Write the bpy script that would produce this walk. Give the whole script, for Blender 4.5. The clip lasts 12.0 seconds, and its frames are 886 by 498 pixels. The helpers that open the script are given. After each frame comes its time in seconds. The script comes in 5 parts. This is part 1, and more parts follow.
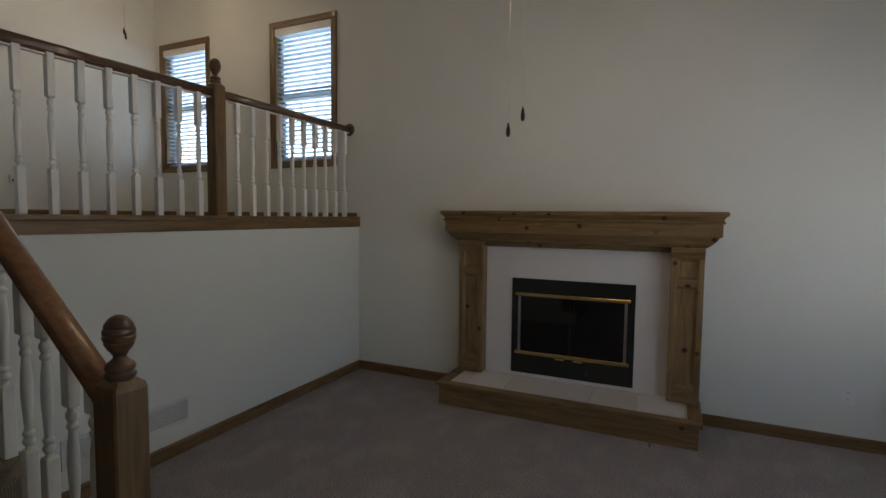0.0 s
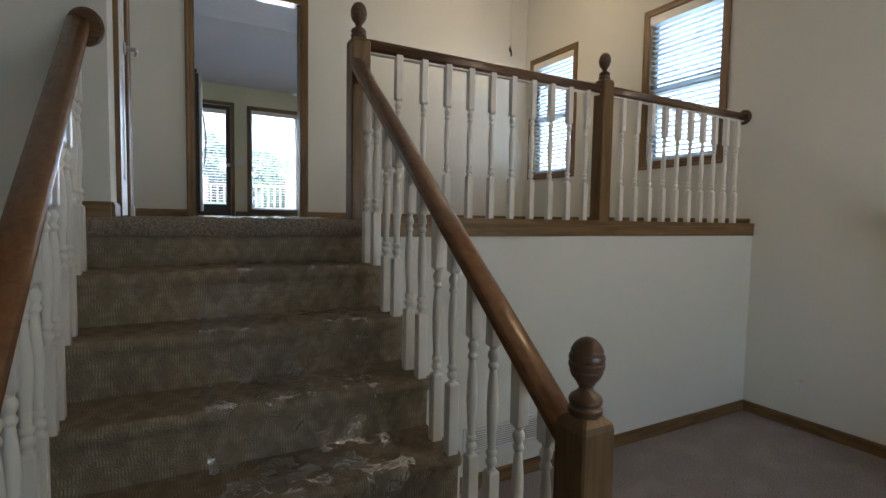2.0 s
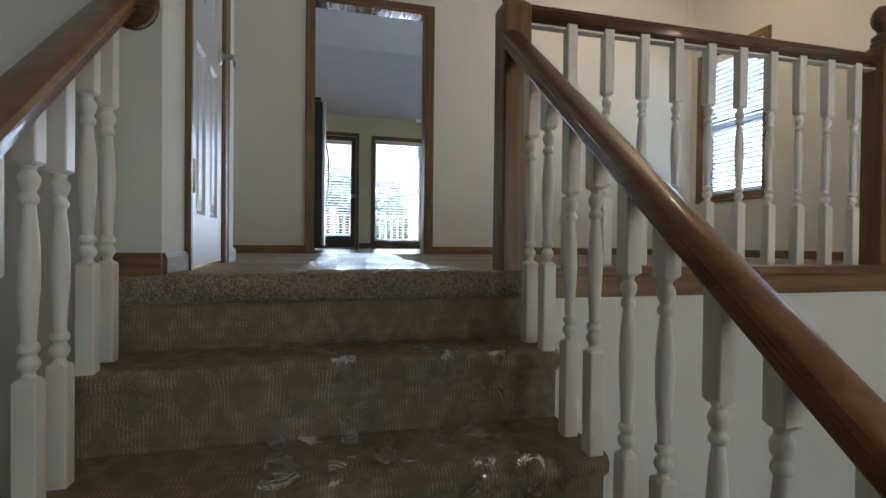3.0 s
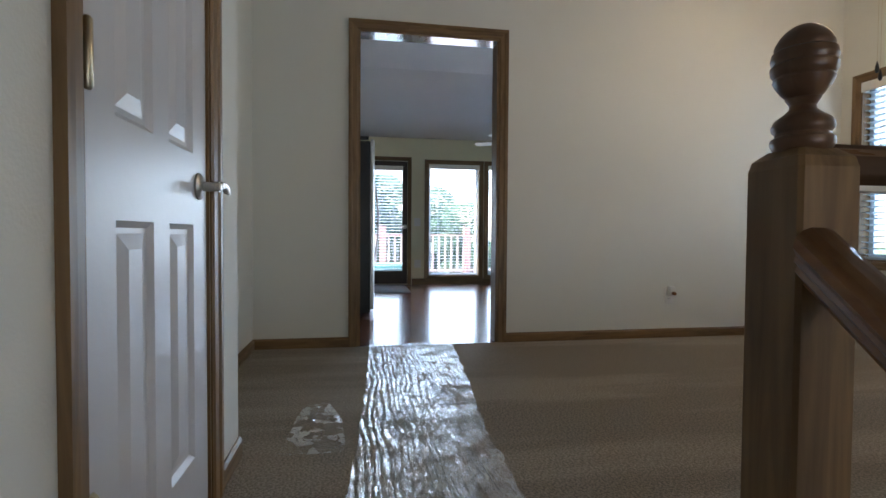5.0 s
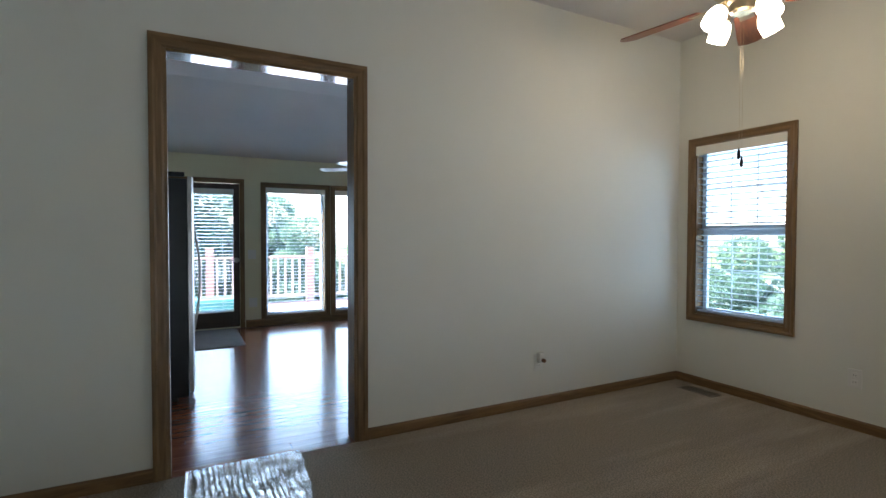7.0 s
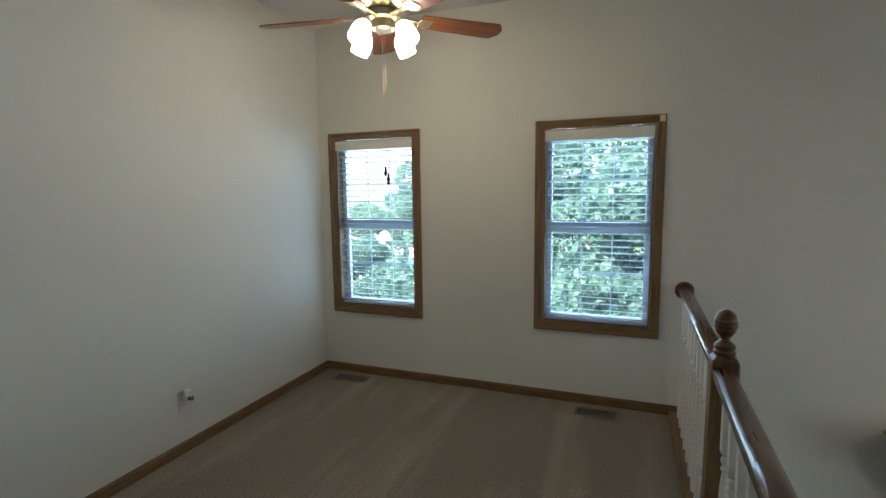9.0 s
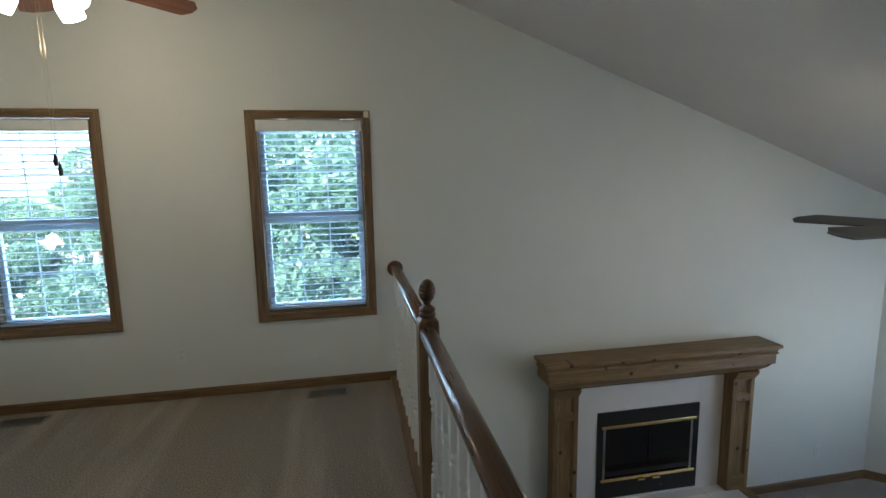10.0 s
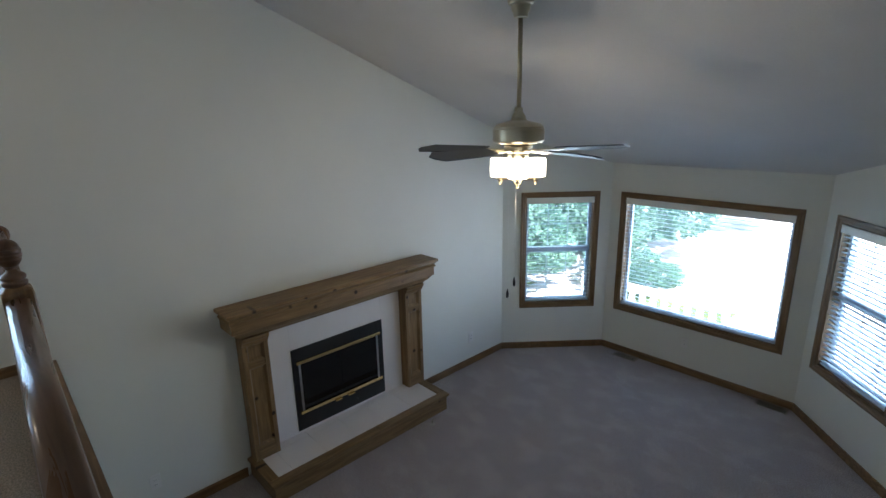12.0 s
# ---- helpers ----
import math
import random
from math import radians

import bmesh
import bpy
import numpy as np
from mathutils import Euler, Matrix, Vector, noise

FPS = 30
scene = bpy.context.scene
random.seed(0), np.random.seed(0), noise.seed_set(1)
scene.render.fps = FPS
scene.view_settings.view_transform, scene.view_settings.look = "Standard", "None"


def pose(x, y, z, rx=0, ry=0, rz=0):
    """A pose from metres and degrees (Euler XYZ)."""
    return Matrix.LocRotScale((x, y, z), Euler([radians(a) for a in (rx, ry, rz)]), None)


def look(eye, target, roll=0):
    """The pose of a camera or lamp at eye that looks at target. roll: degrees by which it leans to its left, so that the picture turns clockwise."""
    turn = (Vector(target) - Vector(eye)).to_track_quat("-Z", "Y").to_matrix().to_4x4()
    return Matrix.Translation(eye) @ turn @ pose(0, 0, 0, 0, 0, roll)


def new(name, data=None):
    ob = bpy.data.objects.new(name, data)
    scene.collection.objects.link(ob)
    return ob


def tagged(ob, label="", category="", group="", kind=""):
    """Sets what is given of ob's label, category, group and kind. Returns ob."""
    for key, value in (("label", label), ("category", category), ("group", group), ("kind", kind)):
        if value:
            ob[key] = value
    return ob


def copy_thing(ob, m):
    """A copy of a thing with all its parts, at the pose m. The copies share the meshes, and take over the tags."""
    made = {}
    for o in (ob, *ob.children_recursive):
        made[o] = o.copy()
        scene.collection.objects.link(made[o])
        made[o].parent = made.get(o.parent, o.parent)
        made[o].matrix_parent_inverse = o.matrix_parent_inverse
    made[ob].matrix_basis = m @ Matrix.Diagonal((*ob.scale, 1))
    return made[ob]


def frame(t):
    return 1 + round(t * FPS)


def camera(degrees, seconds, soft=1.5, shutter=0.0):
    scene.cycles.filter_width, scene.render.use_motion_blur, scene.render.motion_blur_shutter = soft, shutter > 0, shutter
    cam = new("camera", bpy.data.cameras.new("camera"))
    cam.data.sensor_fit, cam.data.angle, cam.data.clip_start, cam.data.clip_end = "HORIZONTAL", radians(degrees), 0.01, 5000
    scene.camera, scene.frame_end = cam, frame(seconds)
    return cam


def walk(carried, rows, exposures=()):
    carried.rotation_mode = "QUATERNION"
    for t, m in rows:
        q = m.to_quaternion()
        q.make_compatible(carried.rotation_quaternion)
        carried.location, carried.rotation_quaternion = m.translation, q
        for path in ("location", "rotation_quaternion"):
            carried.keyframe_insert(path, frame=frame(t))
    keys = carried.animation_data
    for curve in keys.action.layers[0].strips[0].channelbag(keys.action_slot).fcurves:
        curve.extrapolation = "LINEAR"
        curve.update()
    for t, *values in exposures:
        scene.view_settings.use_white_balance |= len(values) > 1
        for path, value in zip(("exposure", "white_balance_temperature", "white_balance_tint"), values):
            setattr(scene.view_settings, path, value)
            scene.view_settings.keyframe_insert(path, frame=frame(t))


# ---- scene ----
cam = camera(83.6, 12.0)
EXPOSURE = 2.95
LAMP = 0.95
DAY = 0.032
PATH = [
    (0, (-0.165, 0.263, 1.438), (-1.005, 2.074, 1.307), 0.6),
    (0.5, (-0.134, 0.285, 1.447), (-1.282, 1.918, 1.315), 0.8),
    (1, (-0.151, 0.3, 1.431), (-1.554, 1.721, 1.314), 0.9),
    (1.5, (-0.35, 0.283, 1.418), (-1.981, 1.436, 1.309), 1.0),
    (2, (-0.672, 0.28, 1.425), (-2.42, 1.245, 1.301), 1.0),
    (2.5, (-1.094, 0.382, 1.437), (-2.955, 1.11, 1.347), 0.9),
    (2.8, (-1.335, 0.429, 1.463), (-3.246, 1.015, 1.413), 0.6),
    (3, (-1.468, 0.441, 1.495), (-3.397, 0.968, 1.471), 0.6),
    (3.5, (-1.741, 0.472, 1.655), (-3.699, 0.879, 1.672), 0.6),
    (5.5, (-2.481, 0.484, 2.256), (-4.452, 0.817, 2.191), 0.2),
    (6, (-2.608, 0.478, 2.38), (-4.562, 0.902, 2.317), 0.3),
    (6.5, (-2.761, 0.528, 2.493), (-4.657, 1.165, 2.447), 0.3),
    (7, (-2.913, 0.552, 2.559), (-4.684, 1.481, 2.507), 0.1),
    (8.8, (-3.231, 0.724, 2.879), (-4.085, 2.518, 2.651), -0.7),
    (9, (-3.227, 0.706, 2.876), (-3.942, 2.559, 2.638), -0.7),
    (9.5, (-3.253, 0.65, 2.883), (-3.415, 2.621, 2.586), -0.8),
    (10, (-3.222, 0.618, 2.878), (-2.855, 2.562, 2.585), -1.0),
    (10.5, (-3.148, 0.586, 2.869), (-2.454, 2.433, 2.543), -1.0),
    (11, (-3.085, 0.544, 2.854), (-2.12, 2.251, 2.461), -1.1),
    (11.5, (-3.031, 0.526, 2.835), (-1.855, 2.074, 2.363), -1.1),
    (12, (-2.95, 0.475, 2.815), (-1.628, 1.884, 2.295), -1.2),
]
walk(cam, [(t, look(eye, target, roll)) for t, eye, target, roll in PATH], [(0.0, EXPOSURE - 0.52, 6850, 20), (1.4, EXPOSURE, 6950, 19), (3.0, EXPOSURE + 0.16, 6850, 19), (3.6, EXPOSURE + 0.14, 6800, 19), (5.5, EXPOSURE - 0.02, 6600, 20), (6.5, EXPOSURE - 0.02, 6350, 16), (7.2, EXPOSURE - 0.04, 6300, 15), (9.0, EXPOSURE - 0.18, 6200, 12), (10.2, EXPOSURE - 0.07, 5800, 10), (11.0, EXPOSURE - 0.05, 5500, 8), (11.5, EXPOSURE - 0.04, 5800, 14), (12.0, EXPOSURE - 0.07, 5800, 14)])

# ---- world, sun, daylight ----
SUN_ELEV, SUN_TURN = radians(52), radians(200)
world = bpy.data.worlds.new("sky")
scene.world = world
world.use_nodes = True
wn = world.node_tree
sky = wn.nodes.new("ShaderNodeTexSky")
sky.sky_type, sky.sun_disc, sky.sun_elevation, sky.sun_rotation = "NISHITA", False, SUN_ELEV, SUN_TURN
wn.links.new(sky.outputs[0], wn.nodes["Background"].inputs[0])
wn.nodes["Background"].inputs[1].default_value = 0.15
sun = new("sun", bpy.data.lights.new("sun", "SUN"))
sun.data.energy, sun.data.angle, sun.data.color = 5.0, radians(0.5), (1.0, 0.96, 0.9)
sd = Vector((math.sin(SUN_TURN) * math.cos(SUN_ELEV), math.cos(SUN_TURN) * math.cos(SUN_ELEV), math.sin(SUN_ELEV)))
sun.matrix_world = Matrix.Translation((0, 0, 20)) @ sd.to_track_quat("Z", "Y").to_matrix().to_4x4()


def window_light(name, center, toward, width, height, power):
    """Daylight that enters by a window's opening."""
    lamp = new(name, bpy.data.lights.new(name, "AREA"))
    lamp.data.shape, lamp.data.size, lamp.data.size_y = "RECTANGLE", width, height
    lamp.data.energy, lamp.data.color = power * DAY, (0.58, 0.80, 1.0)
    lamp.matrix_world = Matrix.Translation(center) @ (-Vector(toward)).to_track_quat("Z", "Y").to_matrix().to_4x4()
    return lamp


# ---- materials ----
def material(name, color, rough=0.6, metal=0.0, noise_scale=8.0, vary=0.12, bump=0.0, bump_scale=200.0, color2=None, spec=0.5, coat=0.0):
    m = bpy.data.materials.new(name)
    m.use_nodes = True
    n, l = m.node_tree.nodes, m.node_tree.links
    b = n["Principled BSDF"]
    b.inputs["Roughness"].default_value, b.inputs["Metallic"].default_value = rough, metal
    b.inputs["Specular IOR Level"].default_value = spec
    b.inputs["Coat Weight"].default_value = coat
    tc = n.new("ShaderNodeTexCoord")
    no = n.new("ShaderNodeTexNoise")
    no.inputs["Scale"].default_value, no.inputs["Detail"].default_value = noise_scale, 6
    l.new(tc.outputs["Object"], no.inputs["Vector"])
    ramp = n.new("ShaderNodeValToRGB")
    c2 = color2 or tuple(c * (1 - vary) for c in color)
    c1 = color if color2 else tuple(min(1, c * (1 + vary)) for c in color)
    ramp.color_ramp.elements[0].position, ramp.color_ramp.elements[1].position = 0.3, 0.7
    ramp.color_ramp.elements[0].color, ramp.color_ramp.elements[1].color = (*c2, 1), (*c1, 1)
    l.new(no.outputs["Fac"], ramp.inputs[0])
    l.new(ramp.outputs[0], b.inputs["Base Color"])
    if bump:
        bn = n.new("ShaderNodeTexNoise")
        bn.inputs["Scale"].default_value, bn.inputs["Detail"].default_value = bump_scale, 4
        l.new(tc.outputs["Object"], bn.inputs["Vector"])
        bp = n.new("ShaderNodeBump")
        bp.inputs["Strength"].default_value, bp.inputs["Distance"].default_value = bump, 0.01
        l.new(bn.outputs["Fac"], bp.inputs["Height"])
        l.new(bp.outputs[0], b.inputs["Normal"])
    return m


def wood(name, light, dark, axis, rough=0.4, knots=False, coat=0.0, gain=1.0):
    """Wood with its grain along one axis of the object ("x", "y" or "z")."""
    m = bpy.data.materials.new(name)
    m.use_nodes = True
    n, l = m.node_tree.nodes, m.node_tree.links
    b = n["Principled BSDF"]
    b.inputs["Coat Weight"].default_value = coat
    tc, mp = n.new("ShaderNodeTexCoord"), n.new("ShaderNodeMapping")
    mp.inputs["Scale"].default_value = {"x": (1.2, 16, 16), "y": (16, 1.2, 16), "z": (16, 16, 1.2)}[axis]
    oi = n.new("ShaderNodeObjectInfo")
    mul = n.new("ShaderNodeMath")
    mul.operation = "MULTIPLY"
    mul.inputs[1].default_value = 7.0
    l.new(oi.outputs["Random"], mul.inputs[0])
    l.new(mul.outputs[0], mp.inputs["Location"])
    l.new(tc.outputs["Object"], mp.inputs["Vector"])
    a = n.new("ShaderNodeTexNoise")
    a.inputs["Scale"].default_value, a.inputs["Detail"].default_value, a.inputs["Distortion"].default_value = 2.2, 8, 1.2
    l.new(mp.outputs[0], a.inputs["Vector"])
    ramp = n.new("ShaderNodeValToRGB")
    ramp.color_ramp.elements[0].position, ramp.color_ramp.elements[1].position = 0.32, 0.66
    ramp.color_ramp.elements[0].color, ramp.color_ramp.elements[1].color = (*dark, 1), (*light, 1)
    l.new(a.outputs["Fac"], ramp.inputs[0])
    out = ramp.outputs[0]
    if knots:
        v = n.new("ShaderNodeTexVoronoi")
        v.inputs["Scale"].default_value = 6.0
        flat = n.new("ShaderNodeMapping")
        flat.inputs["Scale"].default_value = (0.2, 1.0, 1.0) if axis == "y" else (1.0, 0.2, 1.0)
        l.new(tc.outputs["Object"], flat.inputs["Vector"])
        l.new(mul.outputs[0], flat.inputs["Location"])
        l.new(flat.outputs[0], v.inputs["Vector"])
        r2 = n.new("ShaderNodeValToRGB")
        r2.color_ramp.elements[0].position, r2.color_ramp.elements[1].position = 0.07, 0.14
        r2.color_ramp.elements[0].color, r2.color_ramp.elements[1].color = (0.10, 0.06, 0.035, 1), (1, 1, 1, 1)
        l.new(v.outputs["Distance"], r2.inputs[0])
        mx = n.new("ShaderNodeMix")
        mx.data_type, mx.blend_type = "RGBA", "MULTIPLY"
        mx.inputs[0].default_value = 1.0
        l.new(out, mx.inputs[6])
        l.new(r2.outputs[0], mx.inputs[7])
        out = mx.outputs[2]
    l.new(out, b.inputs["Base Color"])
    rr = n.new("ShaderNodeMapRange")
    rr.inputs["To Min"].default_value, rr.inputs["To Max"].default_value = rough + 0.1, rough - 0.05
    l.new(a.outputs["Fac"], rr.inputs["Value"])
    l.new(rr.outputs[0], b.inputs["Roughness"])
    bp = n.new("ShaderNodeBump")
    bp.inputs["Strength"].default_value, bp.inputs["Distance"].default_value = 0.15, 0.004
    l.new(a.outputs["Fac"], bp.inputs["Height"])
    l.new(bp.outputs[0], b.inputs["Normal"])
    return m


def glow(name, color, power):
    m = bpy.data.materials.new(name)
    m.use_nodes = True
    b = m.node_tree.nodes["Principled BSDF"]
    b.inputs["Base Color"].default_value = (0.9, 0.85, 0.75, 1)
    b.inputs["Emission Color"].default_value = (*color, 1)
    b.inputs["Emission Strength"].default_value = power
    return m


def glass_mat(name, tint=(1, 1, 1), gloss=0.06):
    m = bpy.data.materials.new(name)
    m.use_nodes = True
    n, l = m.node_tree.nodes, m.node_tree.links
    n.remove(n["Principled BSDF"])
    t, g, mx = n.new("ShaderNodeBsdfTransparent"), n.new("ShaderNodeBsdfGlossy"), n.new("ShaderNodeMixShader")
    t.inputs[0].default_value = (*tint, 1)
    g.inputs["Roughness"].default_value = 0.02
    mx.inputs[0].default_value = gloss
    l.new(t.outputs[0], mx.inputs[1])
    l.new(g.outputs[0], mx.inputs[2])
    l.new(mx.outputs[0], n["Material Output"].inputs[0])
    return m


M_WALL = material("wall_paint", (0.70, 0.70, 0.645), 0.75, noise_scale=1.3, vary=0.025, bump=0.12, bump_scale=160, spec=0.35)
M_CEIL = material("ceiling_paint", (0.66, 0.64, 0.62), 0.9, noise_scale=2, vary=0.03, bump=0.35, bump_scale=90, spec=0.2)
M_WHITE = material("white_enamel", (0.78, 0.76, 0.70), 0.35, noise_scale=6, vary=0.03, bump=0.04, bump_scale=60)
M_DOOR = material("door_enamel", (0.59, 0.585, 0.60), 0.32, noise_scale=5, vary=0.02, bump=0.05, bump_scale=40)
M_CARPET = material("carpet_grey", (0.37, 0.33, 0.325), 0.95, noise_scale=130, vary=0.28, bump=1.0, bump_scale=170, spec=0.1)
M_CARPET_UP = material("carpet_beige", (0.305, 0.26, 0.208), 0.95, noise_scale=130, vary=0.28, bump=1.0, bump_scale=170, spec=0.1)
OAK, OAKD, PINE, PINED = (0.225, 0.132, 0.055), (0.125, 0.07, 0.028), (0.255, 0.158, 0.066), (0.15, 0.087, 0.035)


def pile(m):
    r = [k for k in m.node_tree.nodes if k.type == "VALTORGB"][0]
    r.color_ramp.elements[0].position, r.color_ramp.elements[1].position = 0.4, 0.6


def trodden(m, scale, turn, depth):
    """Broad streaks of leaning pile, as feet and a vacuum cleaner leave them."""
    n, l = m.node_tree.nodes, m.node_tree.links
    b = n["Principled BSDF"]
    src = b.inputs["Base Color"].links[0].from_socket
    tc = [k for k in n if k.type == "TEX_COORD"][0]
    mp, no, mr, mx = n.new("ShaderNodeMapping"), n.new("ShaderNodeTexNoise"), n.new("ShaderNodeMapRange"), n.new("ShaderNodeMix")
    mp.inputs["Scale"].default_value, mp.inputs["Rotation"].default_value = scale, (0, 0, radians(turn))
    no.inputs["Scale"].default_value, no.inputs["Detail"].default_value = 1.0, 3
    mr.inputs["From Min"].default_value, mr.inputs["From Max"].default_value = 0.48, 0.62
    mr.inputs["To Min"].default_value, mr.inputs["To Max"].default_value = 1.0, 1.0 + depth
    mx.data_type, mx.blend_type = "RGBA", "MULTIPLY"
    mx.inputs[0].default_value = 1.0
    l.new(tc.outputs["Object"], mp.inputs["Vector"])
    l.new(mp.outputs[0], no.inputs["Vector"])
    l.new(no.outputs["Fac"], mr.inputs["Value"])
    l.new(src, mx.inputs[6])
    l.new(mr.outputs[0], mx.inputs[7])
    l.new(mx.outputs[2], b.inputs["Base Color"])


pile(M_CARPET)
pile(M_CARPET_UP)
trodden(M_CARPET_UP, (4.5, 0.55, 1), 12, 0.28)
trodden(M_CARPET, (5, 3.5, 1), 30, 0.13)
M_OAK_X = wood("oak_trim_x", OAK, OAKD, "x", 0.38)
M_OAK_Y = wood("oak_trim_y", OAK, OAKD, "y", 0.38)
M_JAMB = wood("varnished_jamb", OAK, OAKD, "y", 0.16, coat=1.0)
M_OAK_Z = wood("oak_trim_z", OAK, OAKD, "z", 0.38)
M_RAIL_X = wood("handrail_x", (0.27, 0.122, 0.045), (0.175, 0.072, 0.026), "x", 0.3, coat=0.3)
M_RAIL_Y = wood("handrail_y", (0.155, 0.08, 0.04), (0.09, 0.044, 0.022), "y", 0.26, coat=0.35)
M_PINE_X = wood("pine_x", PINE, PINED, "x", 0.45, knots=True)
M_PINE_Y = wood("pine_y", PINE, PINED, "y", 0.45, knots=True)
M_PINE_Z = wood("pine_z", PINE, PINED, "z", 0.45, knots=True)
M_FLOOR = wood("cherry_planks", (0.28, 0.085, 0.035), (0.17, 0.045, 0.02), "x", 0.22, coat=0.3)
M_SUBFLOOR = material("subfloor", (0.08, 0.03, 0.015), 0.6)
M_TILE = material("white_tile", (0.74, 0.70, 0.68), 0.18, noise_scale=2.5, vary=0.04)
M_GROUT = material("grout", (0.42, 0.39, 0.36), 0.9)
M_BLACK = material("black_steel", (0.012, 0.012, 0.013), 0.35, vary=0.2)
M_FIREBOX = material("firebox", (0.03, 0.028, 0.026), 0.9, noise_scale=6, vary=0.4)
M_DARKGLASS = material("smoked_glass", (0.006, 0.006, 0.007), 0.05, vary=0.1)
M_BRASS = material("polished_brass", (0.75, 0.55, 0.24), 0.22, 1.0, vary=0.05)
M_ANTIQUE = material("antique_brass", (0.52, 0.46, 0.33), 0.3, 1.0, vary=0.08)
M_NICKEL = material("satin_nickel", (0.45, 0.43, 0.40), 0.28, 1.0, vary=0.04)
M_BLADE = wood("fan_blade_cherry", (0.24, 0.08, 0.03), (0.14, 0.04, 0.02), "x", 0.35)
M_KWALL = material("kitchen_paint", (0.72, 0.68, 0.50), 0.7, noise_scale=1.5, vary=0.03, bump=0.1, bump_scale=160)
M_DARKDOOR = material("dark_door_paint", (0.06, 0.035, 0.025), 0.4, vary=0.1)
M_PLANK = wood("cherry_planks_y", (0.27, 0.085, 0.04), (0.17, 0.05, 0.022), "y", 0.2, coat=0.35)
M_BLADE_DARK = material("fan_blade_dark", (0.03, 0.032, 0.035), 0.35, vary=0.1)
M_SHADE = glow("lit_glass_shade", (1.0, 0.88, 0.66), 2.3)
M_PLATE = material("plastic_plate", (0.72, 0.71, 0.68), 0.4, vary=0.02)
# white slats; the blue of the skylight is put into their colour
M_SLAT = material("blind_vinyl_skylit", (0.62, 0.70, 0.76), 0.45, vary=0.02)
n_, l_ = M_SLAT.node_tree.nodes, M_SLAT.node_tree.links
tr_, mx_ = n_.new("ShaderNodeBsdfTranslucent"), n_.new("ShaderNodeMixShader")
l_.new(n_["Principled BSDF"].inputs["Base Color"].links[0].from_socket, tr_.inputs[0])
mx_.inputs[0].default_value = 0.3
l_.new(n_["Principled BSDF"].outputs[0], mx_.inputs[1])
l_.new(tr_.outputs[0], mx_.inputs[2])
l_.new(mx_.outputs[0], n_["Material Output"].inputs[0])
# white sashes, likewise coloured with the bluish skylight that falls on them
M_VINYL = material("window_vinyl_skylit", (0.60, 0.68, 0.74), 0.4, vary=0.02)
M_TAG = material("tag_paper", (0.75, 0.66, 0.45), 0.6, vary=0.04)
M_GLASS = glass_mat("window_glass")
M_VENT = material("vent_bronze", (0.27, 0.24, 0.20), 0.45, 0.5, vary=0.1)
M_VENTW = material("vent_white", (0.66, 0.66, 0.65), 0.45, vary=0.03)
M_STEEL = material("brushed_steel", (0.5, 0.5, 0.5), 0.3, 1.0, vary=0.06)
M_BLACKSIDE = material("fridge_side_black", (0.012, 0.013, 0.016), 0.4, vary=0.2)
M_MAT = material("door_mat", (0.13, 0.12, 0.11), 0.95, bump=0.6)
M_DECK = material("painted_deck", (0.42, 0.30, 0.27), 0.7, noise_scale=6, vary=0.1)
M_DECKW = material("painted_deck_rail", (0.62, 0.55, 0.52), 0.6, noise_scale=6, vary=0.06)
M_TEAL = material("teal_cushion", (0.05, 0.25, 0.30), 0.8)
M_GRASS = material("lawn", (0.07, 0.12, 0.03), 0.95, noise_scale=0.8, vary=0.3, bump=0.8, bump_scale=30)
M_LEAF = material("foliage", (0.22, 0.37, 0.26), 0.35, noise_scale=1.5, color2=(0.07, 0.15, 0.11))
n_, l_ = M_LEAF.node_tree.nodes, M_LEAF.node_tree.links
tr_, mx_ = n_.new("ShaderNodeBsdfTranslucent"), n_.new("ShaderNodeMixShader")
l_.new(n_["Principled BSDF"].inputs["Base Color"].links[0].from_socket, tr_.inputs[0])
mx_.inputs[0].default_value = 0.6
l_.new(n_["Principled BSDF"].outputs[0], mx_.inputs[1])
l_.new(tr_.outputs[0], mx_.inputs[2])
l_.new(mx_.outputs[0], n_["Material Output"].inputs[0])
M_BARK = material("bark", (0.12, 0.09, 0.065), 0.9, noise_scale=10, vary=0.3, bump=0.8, bump_scale=30)
M_DRIVE = material("concrete", (0.5, 0.49, 0.46), 0.9, noise_scale=3, vary=0.1)


# ---- building helpers ----
def box(bm, x0, x1, y0, y1, z0, z1, bevel=0.0):
    g = bmesh.ops.create_cube(bm, size=1.0, matrix=Matrix.Translation(((x0 + x1) / 2, (y0 + y1) / 2, (z0 + z1) / 2)) @ Matrix.Diagonal((abs(x1 - x0), abs(y1 - y0), abs(z1 - z0), 1)))
    if bevel:
        edges = list({e for v in g["verts"] for e in v.link_edges})
        bmesh.ops.bevel(bm, geom=edges, offset=bevel, segments=2, affect="EDGES", profile=0.5)
    return bm


